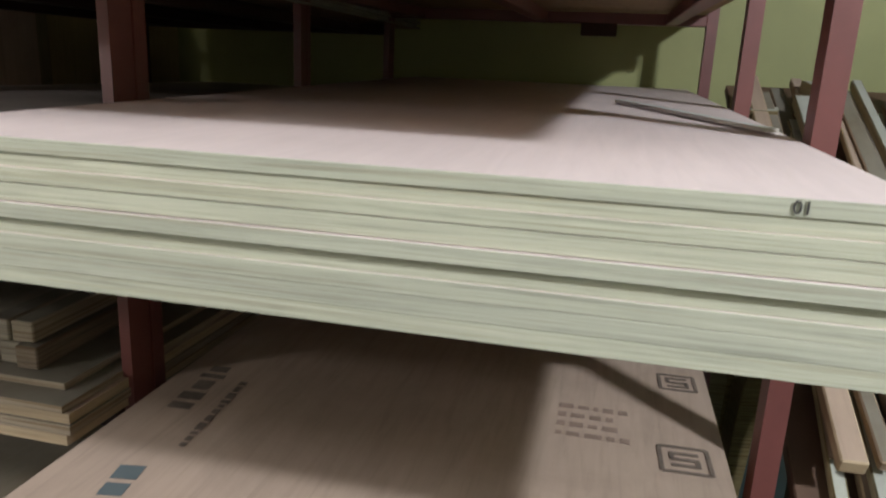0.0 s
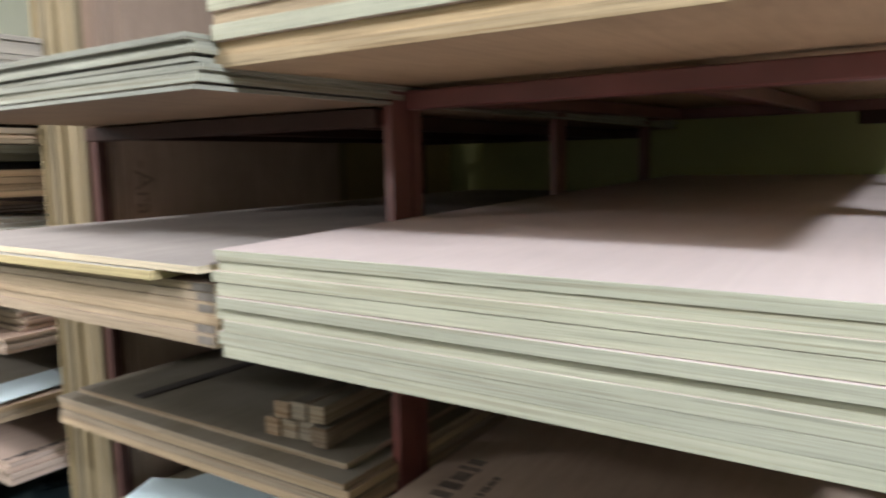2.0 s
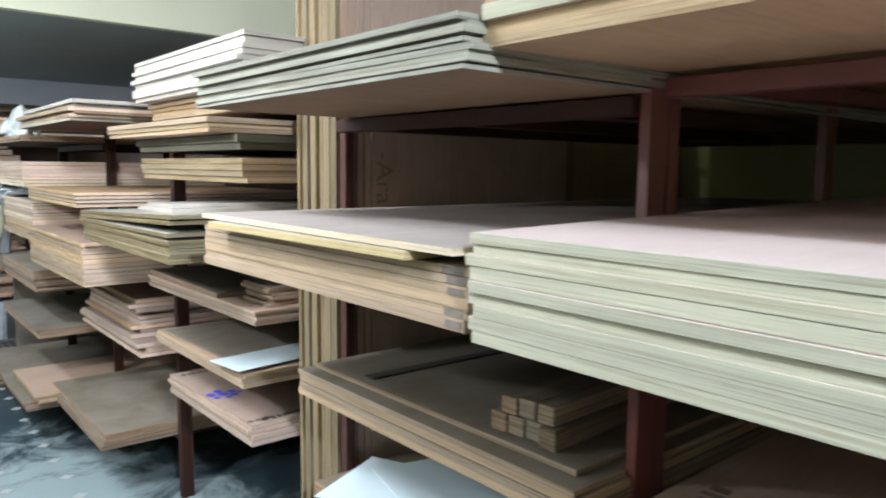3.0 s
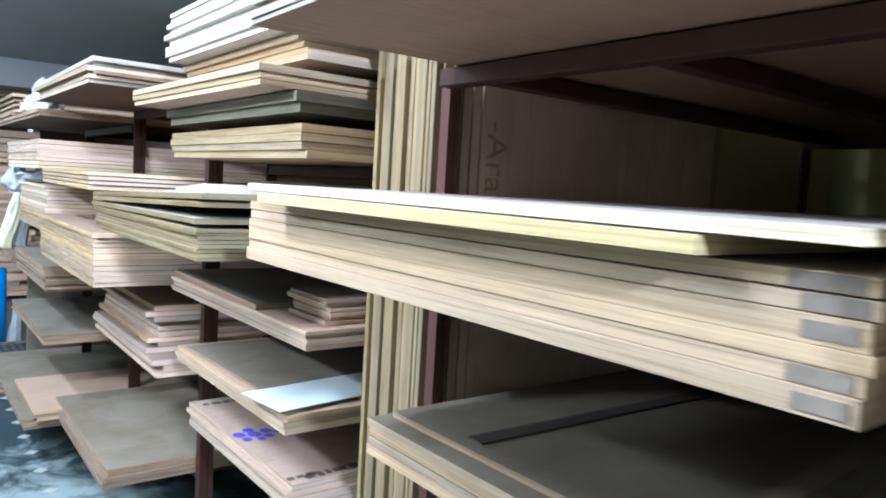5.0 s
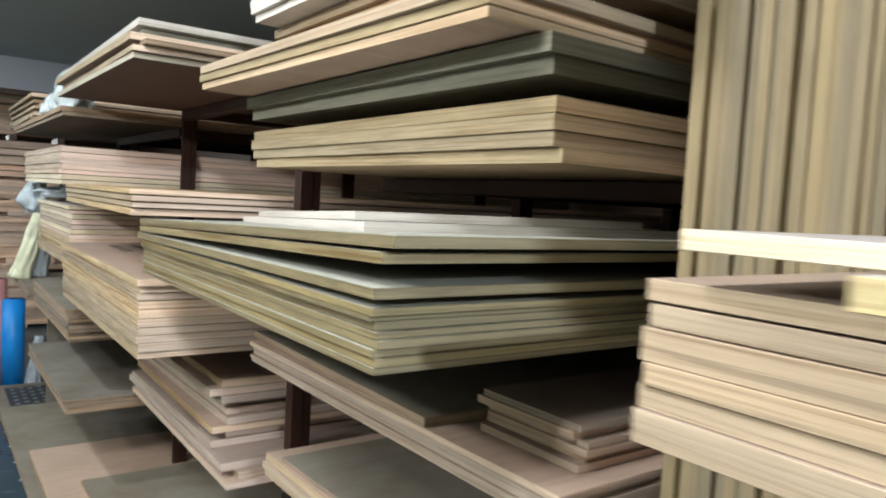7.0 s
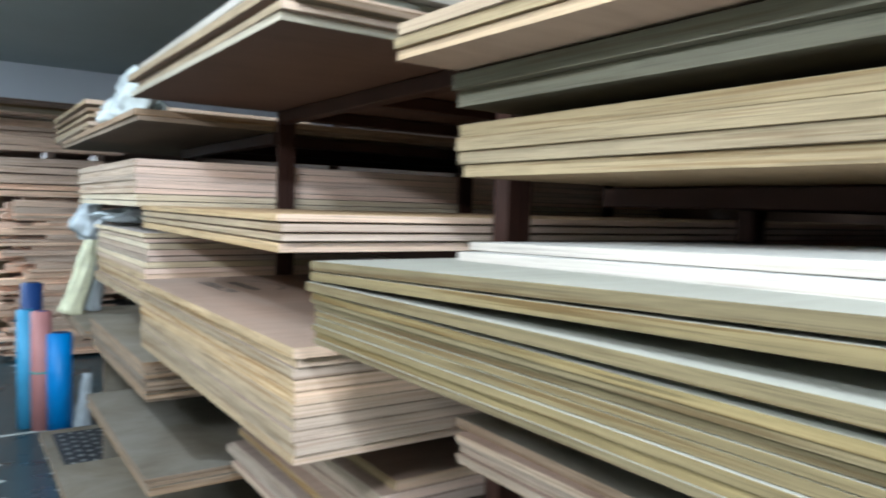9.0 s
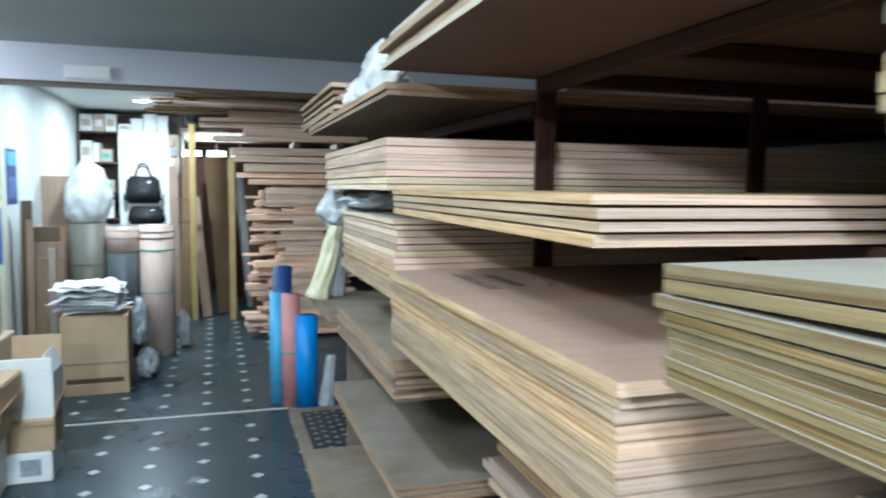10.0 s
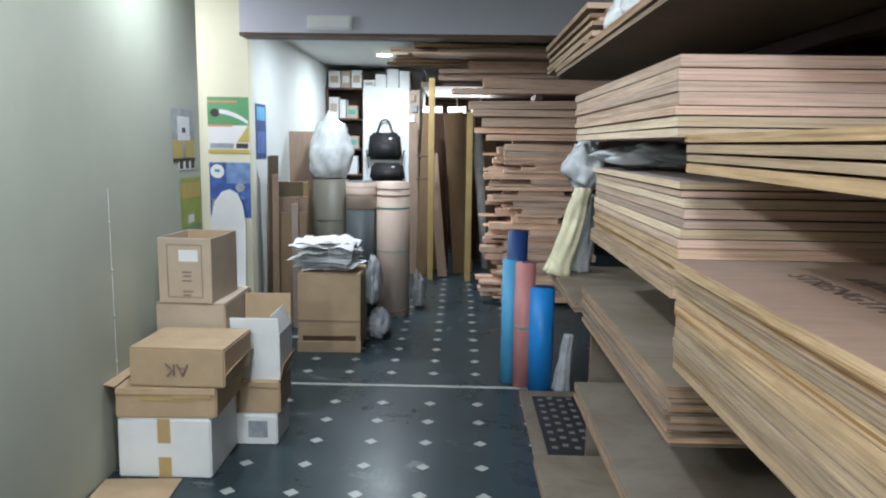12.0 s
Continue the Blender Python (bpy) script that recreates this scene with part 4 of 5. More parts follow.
def carton(at, w, d, h, material, label, rz=0.0, opened=False, tape=None, flaps=(), inside=None, group="cartons along the wall"):
    """at: middle of the base. flaps: (side, angle) with side n, s, e, w hanging outward by that angle from upright."""
    root = thing("carton", at, label, "carton", group, "", rz)
    t = 0.005
    inside = inside or material
    if opened:
        panel(root, "front_panel", (-w / 2, -d / 2, 0), (w / 2, -d / 2 + t, h), material)
        panel(root, "back_panel", (-w / 2, d / 2 - t, 0), (w / 2, d / 2, h), inside)
        panel(root, "side_panel", (-w / 2, -d / 2 + t, 0), (-w / 2 + t, d / 2 - t, h), material)
        panel(root, "side_panel", (w / 2 - t, -d / 2 + t, 0), (w / 2, d / 2 - t, h), material)
        panel(root, "bottom_panel", (-w / 2 + t, -d / 2 + t, 0), (w / 2 - t, d / 2 - t, t), material)
    else:
        bm = box_bm((-w / 2, -d / 2, 0), (w / 2, d / 2, h - 0.004), 0.007, None, 2)
        for v in bm.verts:
            v.co += Vector((noise.noise(v.co * 7), noise.noise(v.co * 7 + Vector((9, 0, 0))), 0)) * 0.006
        part("carton_body", bm, material, root)
        panel(root, "lid_flap", (-w / 2 + 0.004, -d / 2 + 0.004, h - 0.004), (w / 2 - 0.004, -0.002, h), material)
        panel(root, "lid_flap", (-w / 2 + 0.004, 0.002, h - 0.004), (w / 2 - 0.004, d / 2 - 0.004, h), material)
    for side, ang, ln in flaps:
        sx, ww = {"n": (0, w), "s": (180, w), "e": (-90, d), "w": (90, d)}[side]
        off = d / 2 if side in "ns" else w / 2
        m = pose(0, 0, 0, 0, 0, sx) @ Matrix.Translation((0, off, h)) @ pose(0, 0, 0, -ang, 0, 0)
        panel(root, "flap", (-ww / 2 + 0.004, -t, 0), (ww / 2 - 0.004, 0, ln), inside if side == "n" else material, m)
    if tape:
        for z0, z1 in tape:
            panel(root, "tape", (-0.03, -d / 2 - 0.0015, z0), (0.03, -d / 2 + 0.001, z1), TAPE, None, 0)
    return root


carton((-1.02, 6.83, 0), 0.44, 0.40, 0.29, CARD_WHITE, "white carton with strips of brown tape", 0, tape=((0.0, 0.10), (0.17, 0.288)))
box2 = carton((-1.01, 6.84, 0.291), 0.47, 0.42, 0.145, CARD, "brown carton with crushed taped flaps", 1.5, flaps=(("e", 38, 0.11), ("w", 80, 0.06), ("s", 172, 0.03)))
panel(box2, "tape", (-0.12, -0.2125, 0.085), (0.13, -0.209, 0.125), TAPE, None, 0)
for k, (x0, x1, z0, z1) in enumerate(((-0.20, -0.02, 0.112, 0.140), (0.02, 0.21, 0.100, 0.136))):
    bm = bmesh.new()
    bmesh.ops.create_grid(bm, x_segments=10, y_segments=4, size=0.5)
    for v in bm.verts:
        n = noise.noise(Vector((v.co.x * 6 + k * 5, v.co.y * 5, k)))
        v.co = Vector((x0 + (v.co.x + 0.5) * (x1 - x0), -0.2145 - 0.006 * abs(n), z0 + (v.co.y + 0.5) * (z1 - z0) + 0.006 * n))
    part("torn_tape", bm, TAPE, box2, "shiny crumpled tape", True)
box3 = carton((-0.945, 6.83, 0.44), 0.45, 0.38, 0.185, CARD, "brown carton marked upside down with two letters", -2)
letters("AK", 0.085, INK_BROWN, Matrix.Translation((0.0, -0.196, 0.085)) @ pose(0, 0, 0, 90, 0, 0) @ pose(0, 0, 0, 0, 0, 180), box3)
carton((-1.035, 7.28, 0), 0.365, 0.46, 0.745, CARD_PALE, "tall pale brown carton behind the pile", 0)
box5 = carton((-1.043, 7.22, 0.746), 0.278, 0.36, 0.335, CARD_PALE, "open empty brown carton with a white sticker", -3, True, inside=CARD)
panel(box5, "sticker", (-0.03, -0.1815, 0.215), (0.07, -0.179, 0.275), PAPER, None, 0)
bars([(0.02, 0.16, 0.05, 0.008), (0.02, 0.14, 0.045, 0.008), (0.02, 0.115, 0.05, 0.008), (0.025, 0.06, 0.055, 0.008), (0.02, 0.04, 0.04, 0.008)], INK_BROWN,
     Matrix.Translation((-0.01, -0.1801, 0)) @ pose(0, 0, 0, 90, 0, 0), box5)
bars([(0.02, 0.30, 0.18, 0.004), (0.02, 0.03, 0.18, 0.004), (-0.07, 0.165, 0.004, 0.27), (0.11, 0.165, 0.004, 0.27)], INK_BROWN, Matrix.Translation((-0.02, -0.1801, 0)) @ pose(0, 0, 0, 90, 0, 0), box5, "printed_border")
box6 = carton((-0.702, 7.15, 0), 0.225, 0.26, 0.165, CARD_WHITE, "small white carton on the floor", 0)
panel(box6, "label_patch", (-0.04, -0.1315, 0.04), (0.06, -0.129, 0.13), GREY_PRINT, None, 0)
carton((-0.702, 7.18, 0.166), 0.24, 0.29, 0.17, CARD, "brown carton with torn edge flaps", 2, flaps=(("e", 14, 0.10), ("s", 176, 0.03)))
box7 = carton((-0.712, 7.20, 0.337), 0.262, 0.27, 0.245, CARD_WHITE, "tall white carton open at the top", 0, True, None, (("n", 5, 0.16), ("e", -24, 0.11), ("s", 2, 0.085)), CARD)
big = carton((-0.63, 8.95, 0), 0.47, 0.46, 0.60, CARD, "large brown carton piled with papers", 1, flaps=())
panel(big, "tape", (-0.235, -0.2335, 0.235), (0.235, -0.2315, 0.243), INK_BROWN, None, 0)
panel(big, "base_skirt", (-0.24, -0.245, 0.0), (0.24, -0.234, 0.085), CARD)
# dark strip on the carton front paints the slot's shadow
panel(big, "shadow_slot", (-0.20, -0.236, 0.09), (0.20, -0.2325, 0.125), DARK_WOOD, None, 0)
rnd = random.Random(31)
for i in range(13):
    bm = bmesh.new()
    bmesh.ops.create_grid(bm, x_segments=14, y_segments=12, size=0.5)
    w, d = rnd.uniform(0.36, 0.54), rnd.uniform(0.32, 0.42)
    for v in bm.verts:
        edge = abs(v.co.x) ** 3 + abs(v.co.y) ** 3
        v.co = Vector((v.co.x * w, v.co.y * d, noise.noise(v.co * 3.5 + Vector((i * 4.1, 0, 0))) * 0.03 * (0.2 + i / 9) - edge * 0.10 * rnd.uniform(0.7, 1)))
    ob = new("paper_sheet", mesh_of("paper_sheet", bm, PAPER, True))
    ob.matrix_world = pose(-0.66 + rnd.uniform(-0.04, 0.04), 8.93 + rnd.uniform(-0.03, 0.03), 0.635 + i * 0.0175, 0, 0, rnd.uniform(-14, 14))
    tagged(ob, "crumpled white paper sheet heaped on the carton", "paper", "heap of papers")
sheet("flattened brown cardboard lying by the wall", -1.27, -0.92, 6.2, 6.6, 0.001, 0.006, CARD, (0, 0, 4), "flat_cardboard", "cardboard", "floor litter")

# ---- boards leaning on the far left wall ----
for i, (x, y, w, h, rz, mt) in enumerate(((-1.16, 10.35, 0.26, 1.66, 12, PLY_TAN), (-1.19, 10.0, 0.20, 1.20, 20, PLY_TAN), (-1.12, 9.75, 0.26, 1.22, 14, PLY_GREY),
                                          (-1.10, 9.55, 0.28, 1.10, 16, PLY_TAN), (-1.08, 9.42, 0.28, 0.98, 14, PLY_ORANGE), (-1.22, 9.32, 0.11, 1.45, 60, PLY_GREY), (-1.02, 9.36, 0.05, 1.06, 10, PLY_CLEAN), (-0.98, 9.62, 0.04, 1.22, 8, PLY_ORANGE), (-1.17, 9.28, 0.05, 1.30, 30, PLY_TAN))):
    ob = new("leaning_board", mesh_of("leaning_board", box_bm((0, -w / 2, -0.008), (h, w / 2, 0.008), 0.0015), mt))
    ob.matrix_world = pose(x, y, 0.01, 0, 0, rz) @ pose(0, 0, 0, 0, 0, -90) @ pose(0, 0, 0, 0, -88, 0)
    tagged(ob, "brown board standing against the white wall", "board", "boards by the doorway")

# ---- rear stock shelf ----
unit = thing("stock_shelf", (-1.28, 12.2, 0), "dark wooden stock shelf with a white end panel", "shelf")
for z in (1.19, 1.50, 1.86, 2.22):
    part("shelf_board", box_bm((0.02, 0.0, z - 0.02), (0.44, 0.42, z), 0.002), DARK_WOOD, unit)
part("side_panel", box_bm((0.0, 0.0, 0), (0.019, 0.42, 2.24), 0.002), DARK_WOOD, unit)
part("back_panel", box_bm((0.02, 0.425, 0), (1.0, 0.44, 2.44), 0.002), DARK_WOOD, unit)
part("front_panel", box_bm((0.445, -0.01, 0), (1.0, 0.42, 2.225), 0.003), CARD_WHITE, unit, "plain white front panel")
rnd = random.Random(12)


def small_box(x, z, w, h, material, label="small white product carton on the stock shelf", y=12.22):
    root = thing("product_box", (x, y, z), label, "box", "boxes on the stock shelf", "", rnd.uniform(-3, 3))
    part("box_body", box_bm((0, 0, 0), (w, 0.18, h), 0.003), material, root)
    part("label_patch", box_bm((w * 0.15, -0.0015, h * 0.3), (w * 0.85, 0.001, h * 0.7), 0), (GREY_PRINT, PAPER, CARD_PALE, TEAL)[rnd.randrange(4)] if rnd.random() < 0.5 else PAPER, root)


for z, lst in ((2.221, (0.14, 0.11, 0.12)), (1.861, (0.12, 0.07, 0.13)), (1.501, (0.11, 0.08, 0.14)), (1.191, (0.15, 0.18))):
    x = -1.25
    for w in lst:
        small_box(x, z, w, rnd.uniform(0.14, 0.26), (CARD_WHITE, CARD_WHITE, PAPER, CARD_PALE)[rnd.randrange(4)])
        x += w + 0.012
for x, w, h in ((-0.83, 0.13, 0.09), (-0.69, 0.13, 0.16), (-0.55, 0.14, 0.22), (-0.40, 0.12, 0.2)):
    small_box(x, 2.226, w, h, CARD_WHITE, "white carton on top of the white panel")
strip = thing("display_strip", (-0.255, 12.19, 0), "hanging strip of small packets beside the white panel", "display strip")
part("strip_backing", box_bm((-0.02, 0.0, 0.0), (0.1, 0.01, 2.2), 0.001), CARD_PALE, strip)
for i in range(9):
    part("packet", box_bm((-0.02 + 0.03 * (i % 2), -0.03, 1.1 + 0.12 * i), (0.045 + 0.03 * (i % 2), 0.0, 1.19 + 0.12 * i), 0.006), (PAPER, GREY_PRINT, CARD_PALE)[i % 3], strip)


def hand_bag(at, w, h, d, label, handle=True):
    root = thing("laptop_bag", at, label, "bag", "black bags on the white panel")
    bm = box_bm((-w / 2, -d, 0), (w / 2, 0, h), 0.035, None, 3)
    for v in bm.verts:
        v.co.x *= 1 - 0.16 * (v.co.z / h)
    part("bag_body", bm, BLACK, root, "", True)
    part("front_pocket", box_bm((-w * 0.36, -d - 0.02, h * 0.1), (w * 0.36, -d - 0.001, h * 0.66), 0.01, None, 2), BLACK, root, "", True)
    part("badge", box_bm((0.05, -d - 0.003, h * 0.75), (0.09, -d + 0.002, h * 0.82), 0), FITTING, root)
    if handle:
        cu = bpy.data.curves.new("handle", "CURVE")
        cu.dimensions, cu.bevel_depth = "3D", 0.011
        sp = cu.splines.new("BEZIER")
        sp.bezier_points.add(2)
        for p, c in zip(sp.bezier_points, ((-w * 0.24, -d / 2, h - 0.01), (0, -d / 2, h + 0.15), (w * 0.24, -d / 2, h - 0.01))):
            p.co, p.handle_left_type, p.handle_right_type = c, "AUTO", "AUTO"
        cu.materials.append(BLACK)
        hn = new("handle", cu)
        hn.parent = root
    return root


hand_bag((-0.565, 12.189, 1.375), 0.42, 0.32, 0.10, "black nylon laptop bag hanging by its handle")
hand_bag((-0.535, 12.1905, 1.12), 0.44, 0.22, 0.10, "second black nylon bag hanging below", False)
for sx in (-0.20, 0.19):
    ob = new("bag_strap", mesh_of("bag_strap", box_bm((-0.008, -0.06, 0), (0.008, -0.052, 0.22), 0.001), BLACK))
    ob.matrix_world = pose(-0.555 + sx, 12.18, 1.27, 0, -8 if sx < 0 else 8, 0)
    tagged(ob, "black webbing strap of the hanging bags", "strap")

# ---- rear timber store ----
for x, y, z1 in ((0.01, 11.7, 2.3), (0.445, 11.62, 1.93)):
    tagged(new("ochre_post", mesh_of("ochre_post", box_bm((x - 0.035, y, 0), (x + 0.035, y + 0.06, z1), 0.004), YELLOW_PAINT)), "ochre painted timber post in the rear store", "post", "ochre posts")


ON_END = Matrix(((0, 1, 0, 0), (0, 0, 1, 0), (1, 0, 0, 0), (0, 0, 0, 1)))  # length up, width along x


def store_board(x, y, w, h, lean, turn, material, label="tan board leaning upright in the rear store"):
    """A board standing on its end; lean tips its top sideways, in degrees."""
    ob = new("leaning_board", mesh_of("leaning_board", box_bm((0, -w / 2, -0.009), (h, w / 2, 0.009), 0.002), material))
    ob.matrix_world = pose(x, y, 0.012, -2.5, lean, turn) @ ON_END
    tagged(ob, label, "board", "boards in the rear store")


for x, y, w, h, lean, turn, mt in ((-0.11, 11.93, 0.13, 1.92, 1.5, -12, OCHRE_BOARD), (-0.20, 12.0, 0.10, 1.80, 0, 15, PLY_TAN), (0.15, 11.85, 0.11, 1.45, -5.5, -8, PLY_TAN),
                                   (0.10, 12.42, 0.22, 1.92, -1.5, 6, PLY_RED), (0.40, 12.12, 0.24, 1.94, -4, 14, OCHRE_BOARD), (0.36, 12.5, 0.16, 1.90, 2, -20, OCHRE_BOARD),
                                   (0.78, 12.45, 0.16, 1.62, -2, 18, OCHRE_BOARD), (0.95, 12.6, 0.18, 1.80, 1, -10, PLY_RED), (0.0, 12.9, 0.24, 1.95, 2, 4, OCHRE_BOARD), (0.62, 13.2, 0.3, 1.85, -3, 8, PLY_RED)):
    store_board(x, y, w, h, lean, turn, mt)
for z in (1.16, 1.42):
    tagged(new("cross_rail", mesh_of("cross_rail", box_bm((-0.16, 11.705, z), (0.0, 11.735, z + 0.02), 0.003), DARK_WOOD)), "short dark rail fixed to the ochre post", "rail")
ob = new("wrapped_roll", mesh_of("wrapped_roll", cyl_bm(0.065, 0, 1.72, 20), FILM_WHITE, True))
ob.matrix_world = pose(0.70, 12.6, 0.0, 0, -5, 0)
tagged(ob, "white wrapped bundle standing upright in the store", "roll")

root = thing("plank_pile", (1.15, 10.75, 0), "tall untidy pile of short pinkish sawn planks", "timber pile")
rnd = random.Random(23)
tops = []
for half in (0, 1, 2):
    z = 0.0
    while z < 1.55:
        t = rnd.choice((0.018, 0.024, 0.03, 0.045, 0.06))
        ob = new("plank", sheet_mesh(rnd.choice((0.45, 0.6, 0.75, 0.9, 1.0)), 0.17, t, PLANK))
        ob.parent = root
        ob.location = (rnd.uniform(-0.14, 0.16), -0.2 + 0.19 * half + rnd.uniform(-0.03, 0.03), z + t / 2)
        ob.rotation_euler = (0, rnd.uniform(-0.012, 0.012), rnd.uniform(-0.08, 0.08))
        z += t + 0.002
    tops.append(z)
z = max(tops) + 0.004
for k, (t, x) in enumerate(((0.055, 0.02), (0.05, -0.10), (0.085, -0.03), (0.06, -0.12), (0.075, -0.16))):
    ob = new("plank", sheet_mesh(1.15, 0.24, t, PLANK))
    ob.parent = root
    ob.location = (x, -0.12 + rnd.uniform(-0.1, 0.05), z + t / 2)
    ob.rotation_euler = (0, rnd.uniform(-0.012, 0.012), rnd.uniform(-0.06, 0.06))
    z += t + 0.012
# bearers carry a second layer over a dark gap
for bx in (-0.1, 0.35):
    part("bearer", box_bm((bx, -0.25, z), (bx + 0.07, 0.2, z + 0.06), 0.003), DARK_WOOD, root)
z += 0.061
for k, (t, ln, x) in enumerate(((0.045, 1.5, -0.20), (0.09, 1.3, 0.0), (0.04, 1.6, -0.28), (0.035, 1.5, -0.33), (0.07, 1.4, -0.10))):
    ob = new("plank", sheet_mesh(ln, 0.22, t, PLANK))
    ob.parent = root
    ob.location = (x + 0.05, -0.14 + rnd.uniform(-0.08, 0.05), z + t / 2)
    ob.rotation_euler = (0, rnd.uniform(-0.015, 0.015), rnd.uniform(-0.10, 0.10))
    z += t + 0.004
root2 = thing("plank_pile", (0.7, 10.4, z), "long thin boards laid under the ceiling on the plank pile", "timber pile")
for row in range(4):
    z2 = 0.0
    while z2 < H_BACK - z - 0.05:
        t = rnd.choice((0.012, 0.018, 0.024, 0.032))
        ob = new("long_board", sheet_mesh(rnd.choice((1.6, 1.8, 2.0, 2.2)), 0.16, t, (OCHRE_BOARD, PLY_TAN, PLANK, OCHRE_BOARD, PLY_WOOD)[rnd.randrange(5)]))
        ob.parent = root2
        ob.location = (0.20 + rnd.uniform(-0.22, 0.15), -0.3 + 0.24 * row + rnd.uniform(-0.05, 0.05), z2 + t / 2)
        ob.rotation_euler = (0, rnd.uniform(-0.008, 0.012), rnd.uniform(-0.14, 0.14))
        z2 += t + 0.003

# ---- posters and fittings ----


def poster(name, m, w, h, material, blocks, label):
    root = new(name, mesh_of(name, box_bm((-w / 2, -h / 2, 0), (w / 2, h / 2, 0.002), 0), material))
    root.matrix_world = m
    tagged(root, label, "poster")
    for i, (x0, y0, x1, y1, mt) in enumerate(blocks):
        part("printed_panel", box_bm((x0 * w - w / 2, y0 * h - h / 2, 0.0022 + 0.0003 * i), (x1 * w - w / 2, y1 * h - h / 2, 0.0028 + 0.0003 * i), 0), mt, root)
    return root


def printed_shape(root, w, h, pts, lift, material, name="printed_shape"):
    """A flat print of any outline on a poster; pts are fractions of its width and height."""
    bm = bmesh.new()
    face = bm.faces.new([bm.verts.new((x * w - w / 2, y * h - h / 2, lift)) for x, y in pts])
    up = bmesh.ops.extrude_face_region(bm, geom=[face])
    bmesh.ops.translate(bm, verts=[v for v in up["geom"] if isinstance(v, bmesh.types.BMVert)], vec=(0, 0, 0.0004))
    bmesh.ops.recalc_face_normals(bm, faces=bm.faces)
    return part(name, bm, material, root)


def ring_pts(cx, cy, rx, ry, a0=0.0, a1=360.0, n=20):
    return [(cx + rx * math.cos(radians(a0 + (a1 - a0) * k / n)), cy + ry * math.sin(radians(a0 + (a1 - a0) * k / n))) for k in range(n)]


FACE_S = pose(0, 0, 0, 90, 0, 0)
FACE_E = pose(0, 0, 0, 90, 0, 90)
green = poster("wall_poster", Matrix.Translation((-1.453, 9.048, 1.69)) @ FACE_S, 0.32, 0.43, PAPER,
               [(0, 0.50, 1, 1.0, GREEN_PRINT), (0, 0.90, 0.72, 0.935, ORANGE_PRINT), (0, 0.475, 0.6, 0.51, ORANGE_PRINT), (0.04, 0.09, 0.62, 0.18, GREY_PRINT), (0.68, 0.09, 0.97, 0.18, INK), (0, 0, 1, 0.07, YELLOW_PRINT)],
               "green, white and yellow product poster on the cream wall")
swoosh = [(0.28 + 0.7 * k / 10, 0.78 - 0.20 * (k / 10) ** 2) for k in range(11)] + [(0.98 - 0.7 * k / 10, 0.66 - 0.14 * (1 - k / 10) ** 2 + 0.05 * k / 10) for k in range(11)]
printed_shape(green, 0.32, 0.43, swoosh, 0.005, PAPER)
printed_shape(green, 0.32, 0.43, ring_pts(0.18, 0.72, 0.11, 0.075), 0.0054, INK)
printed_shape(green, 0.32, 0.43, [(0.70, 0.20), (1.0, 0.20), (1.0, 0.52)], 0.005, YELLOW_PRINT)
blue = poster("wall_poster", Matrix.Translation((-1.453, 9.048, 1.19)) @ FACE_S, 0.32, 0.43, BLUE_PRINT,
              [(0.42, 0.62, 1.0, 1.0, BLUE_PRINT_PALE), (0.05, 0.12, 0.2, 0.34, GREY_PRINT)], "blue poster with a pale badge on the cream wall")
printed_shape(blue, 0.32, 0.43, ring_pts(0.2, 0.84, 0.17, 0.125), 0.005, PAPER)
printed_shape(blue, 0.32, 0.43, ring_pts(0.2, 0.85, 0.07, 0.03), 0.0054, TEAL)
for k, (cx, cy, rx, ry) in enumerate(((0.45, 0.42, 0.18, 0.05), (0.75, 0.55, 0.12, 0.08), (0.7, 0.36, 0.16, 0.04), (0.35, 0.27, 0.10, 0.06), (0.86, 0.74, 0.05, 0.07))):
    printed_shape(blue, 0.32, 0.43, ring_pts(cx, cy, rx, ry, n=9), 0.0046 + 0.0001 * k, GREY_PRINT if k % 2 else BLUE_PRINT_PALE)
poster("wall_poster", Matrix.Translation((-1.288, 9.36, 1.65)) @ FACE_E, 0.30, 0.44, NAVY,
       [(0.1, 0.7, 0.9, 0.95, LIGHT_BLUE), (0.1, 0.1, 0.9, 0.5, BLUE_PRINT)], "narrow navy poster on the white wall")
poster("wall_poster", Matrix.Translation((-1.288, 7.70, 1.60)) @ FACE_E, 0.33, 0.30, GREY_PRINT,
       [(0, 0.42, 1, 1, GREY_PRINT), (0, 0.06, 0.42, 0.42, YELLOW_PRINT), (0.56, 0.06, 1, 0.42, YELLOW_PRINT), (0.22, 0.40, 0.78, 0.86, PAPER), (0.42, 0.55, 0.58, 0.64, INK), (0, 0, 1, 0.05, INK)], "small grey and yellow poster on the aisle wall")
poster("wall_notice", Matrix.Translation((-1.288, 7.74, 1.435)) @ FACE_E, 0.26, 0.075, PAPER,
       [(0.05, 0.1, 0.25, 0.9, INK), (0.4, 0.1, 0.6, 0.9, INK), (0.72, 0.1, 0.95, 0.9, INK)], "narrow notice with three dark pictures")
poster("wall_poster", Matrix.Translation((-1.288, 7.79, 1.19)) @ FACE_E, 0.32, 0.32, LIME_PRINT,
       [(0.05, 0.62, 0.95, 0.9, YELLOW_PRINT), (0.3, 0.15, 0.6, 0.3, PAPER), (0.05, 0.02, 0.95, 0.1, GREEN_PRINT)], "lime green poster on the aisle wall")

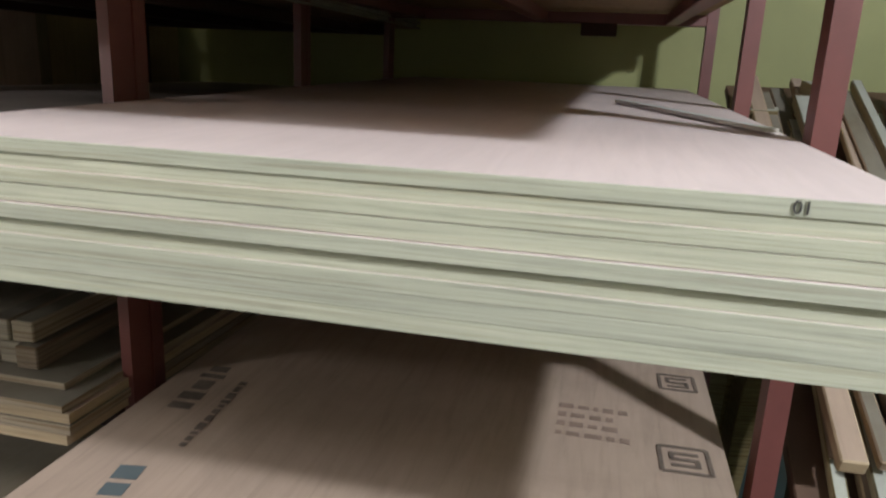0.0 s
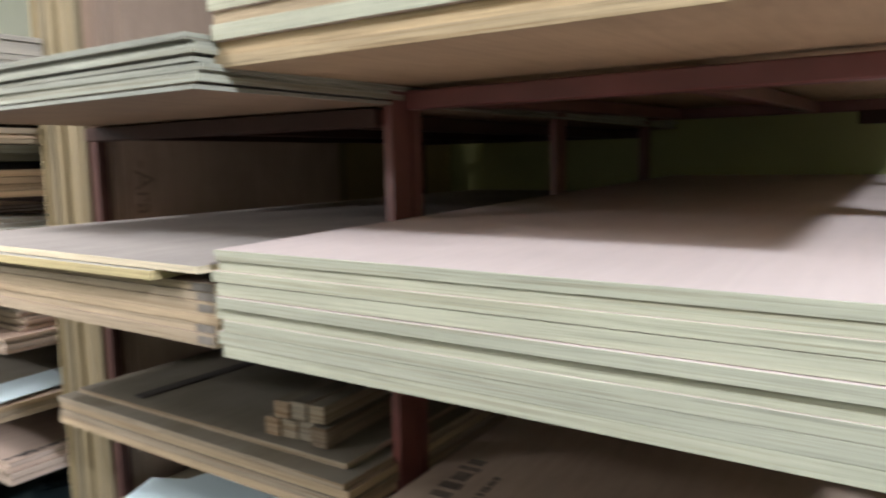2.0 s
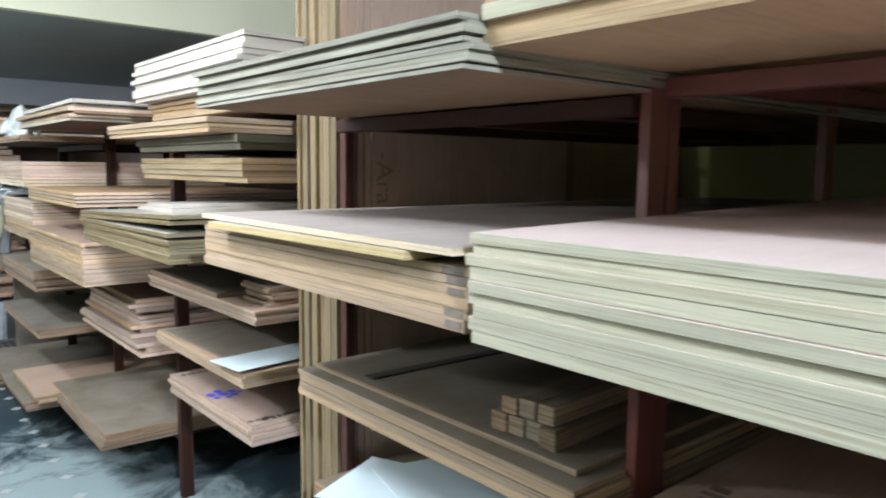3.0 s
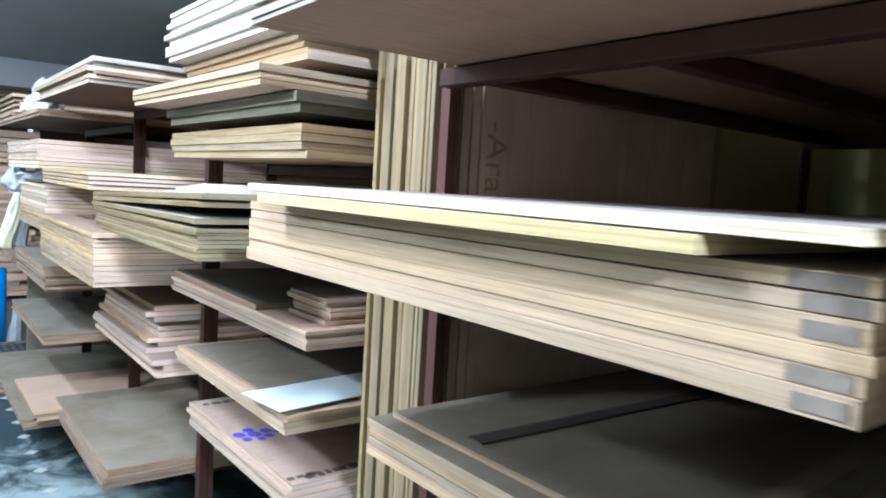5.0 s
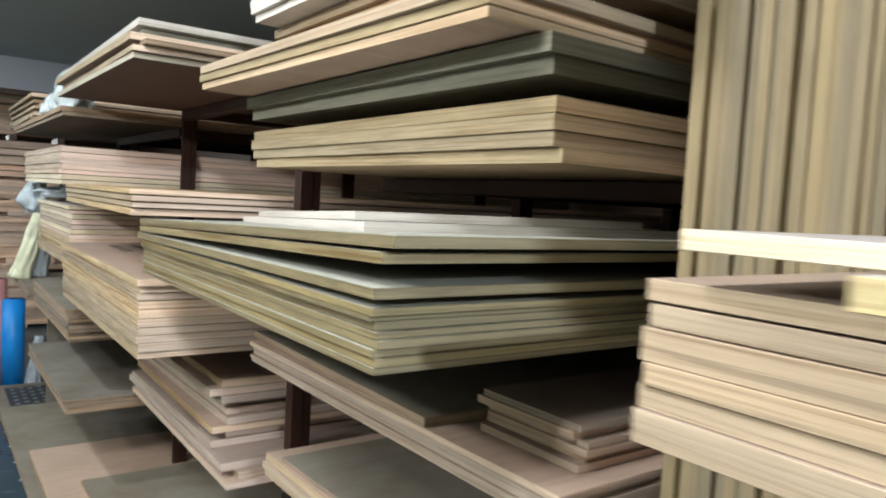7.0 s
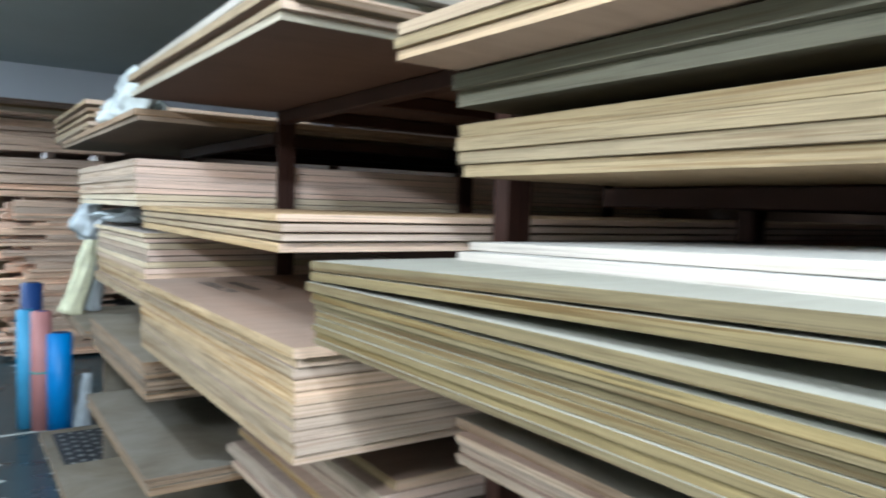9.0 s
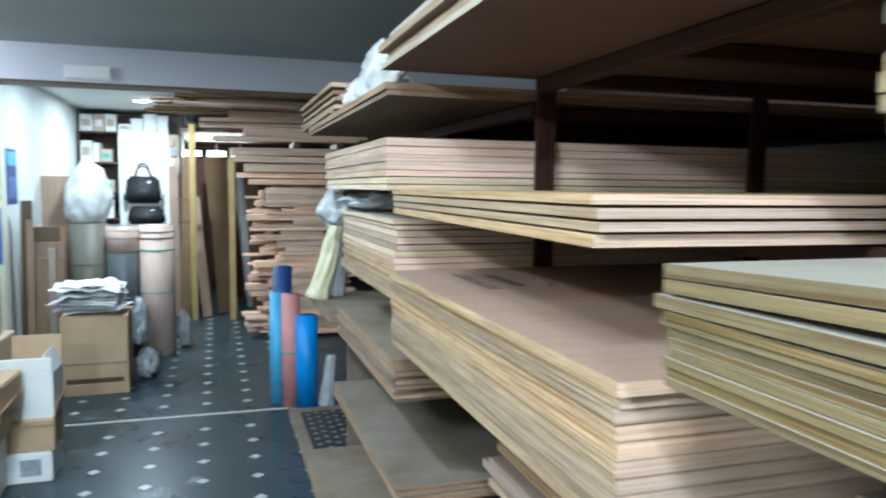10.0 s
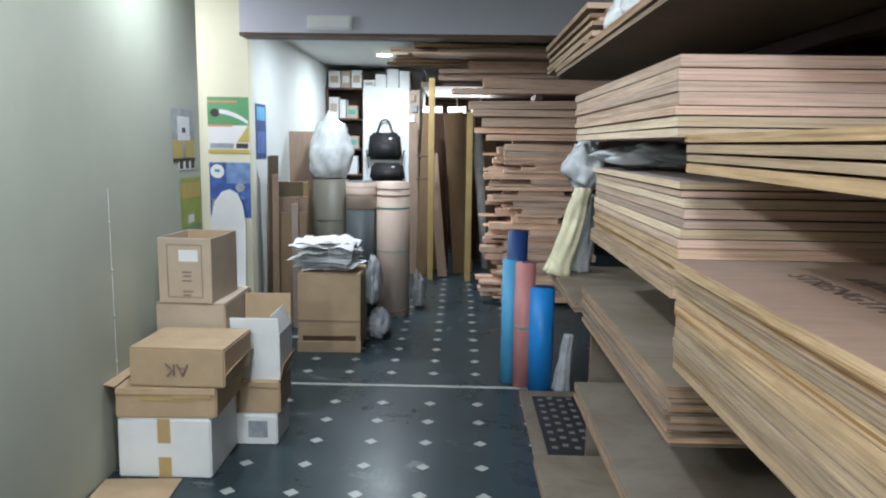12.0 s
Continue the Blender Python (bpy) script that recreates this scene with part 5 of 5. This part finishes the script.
bm = bmesh.new()
prof = [(-0.15, 0.0), (-0.15, 0.55), (-0.12, 0.68), (-0.06, 0.76), (0.0, 0.78), (0.06, 0.75), (0.10, 0.66), (0.12, 0.5), (0.12, 0.0)]
front = [bm.verts.new((x, 0, z)) for x, z in prof]
face = bm.faces.new(front)
ex = bmesh.ops.extrude_face_region(bm, geom=[face])
bmesh.ops.translate(bm, verts=[v for v in ex["geom"] if isinstance(v, bmesh.types.BMVert)], vec=(0, 0.012, 0))
bmesh.ops.recalc_face_normals(bm, faces=bm.faces)
ob = new("white_panel", mesh_of("white_panel", bm, CARD_WHITE))
ob.matrix_world = pose(-1.45, 8.99, 0.42, -2, 0, 0)
tagged(ob, "round-topped white panel leaning below the posters", "panel")
solid("display_plinth", (-1.62, 8.80, 0), (-1.31, 9.04, 0.418), CARD_WHITE, "low white plinth in the side doorway", "plinth", "", 0.004)
shop = thing("display_rack", (-2.1, 8.98, 0), "white display rack with small stock in the side room", "shelf")
part("rack_frame", box_bm((-0.25, 0, 0), (0.28, 0.05, 2.3), 0.003), FITTING, shop)
for i in range(9):
    part("hanging_pack", box_bm((0.22, -0.06, 0.5 + 0.19 * i), (0.33, -0.005, 0.61 + 0.19 * i), 0.01), (PAPER, TEAL, GREY_PRINT)[i % 3], shop)

lamp = thing("emergency_light", (-0.625, 8.858, 2.43), "white rectangular light fitting on the beam", "light fitting")
part("housing", box_bm((-0.165, -0.03, -0.05), (0.165, 0, 0.05), 0.008, None, 2), FITTING, lamp)
part("diffuser", box_bm((-0.15, -0.038, -0.04), (0.15, -0.0305, 0.036), 0.003), PAPER, lamp)


def downlight(x, y, z, r=0.08):
    root = thing("downlight", (x, y, z), "round recessed ceiling downlight, lit", "downlight", "ceiling downlights")
    bm = cyl_bm(r + 0.018, -0.006, -0.001, 28)
    part("trim_ring", bm, FITTING, root)
    part("lens", cyl_bm(r, -0.010, -0.0062, 28), LAMP_GLOW, root)


downlight(-0.85, 7.1, H_LOW)
# fitting for the added near lamp, out of view
downlight(-0.4, 5.6, H_LOW)
downlight(-0.474, 11.2, H_BACK)
# unseen fitting for the added rear lamp
downlight(-0.5, 9.5, H_BACK)


def tube_fitting(at, rz, ln=1.2):
    root = thing("tube_light", at, "lit fluorescent tube in a white batten", "tube light", "fluorescent tubes", "", rz)
    part("batten", box_bm((-ln / 2 - 0.02, -0.03, 0.0), (ln / 2 + 0.02, 0.03, 0.02), 0.003), FITTING, root)
    bm = cyl_bm(0.013, -ln / 2, ln / 2, 14)
    bmesh.ops.rotate(bm, verts=bm.verts, matrix=Matrix.Rotation(radians(90), 3, "Y"))
    bmesh.ops.translate(bm, verts=bm.verts, vec=(0, 0, 0.035))
    part("tube", bm, TUBE_GLOW, root)


for at, rz, ln in TUBES:
    tube_fitting(at, rz, ln)
for x in (-0.06, 0.28, 0.62):
    root = thing("tube_light", (x, 14.0, 2.06), "short lit tube hanging in the rear store", "tube light", "fluorescent tubes")
    bm = cyl_bm(0.045, -0.13, 0.13, 14)
    bmesh.ops.rotate(bm, verts=bm.verts, matrix=Matrix.Rotation(radians(90), 3, "Y"))
    part("tube", bm, STORE_GLOW, root)
    part("stem", box_bm((-0.01, -0.01, 0.03), (0.01, 0.01, 2.219 - 2.06), 0.001), FITTING, root)

# ---- floor inlays ----
bm = bmesh.new()
vs = [bm.verts.new(c) for c in ((0.036, 0, 0.0), (0, 0.036, 0), (-0.036, 0, 0), (0, -0.036, 0))]
f = bm.faces.new(vs)
got = bmesh.ops.extrude_face_region(bm, geom=[f])
bmesh.ops.translate(bm, verts=[v for v in got["geom"] if isinstance(v, bmesh.types.BMVert)], vec=(0, 0, 0.0022))
bmesh.ops.recalc_face_normals(bm, faces=bm.faces)
inlay = mesh_of("inlay_tile", bm, INLAY)
floor_ob = bpy.data.objects["floor"]
for i in range(8):
    for j in range(38):
        x, yy = 0.47 + 0.29 * (1 - i), 3.32 + 0.29 * j
        if x < -1.25 or abs(yy - 7.98) < 0.06:
            continue
        ob = new("inlay_tile", inlay)
        ob.parent = floor_ob
        ob.location = (x, yy, 0.0001)

# a thin pale cable clipped to the aisle wall
cable = thing("wall_cable", (-1.2895, 6.759, 0.452), "thin pale cable clipped down the aisle wall", "cable")
part("cable_run", cyl_bm(0.0012, 0, 0.892, 8), PAPER, cable).matrix_basis = pose(0.002, 0, 0)
for k in range(4):
    part("clip", box_bm((0, -0.007, 0.06 + 0.223 * k), (0.009, 0.007, 0.072 + 0.223 * k), 0.001), GREY_WALL, cable)
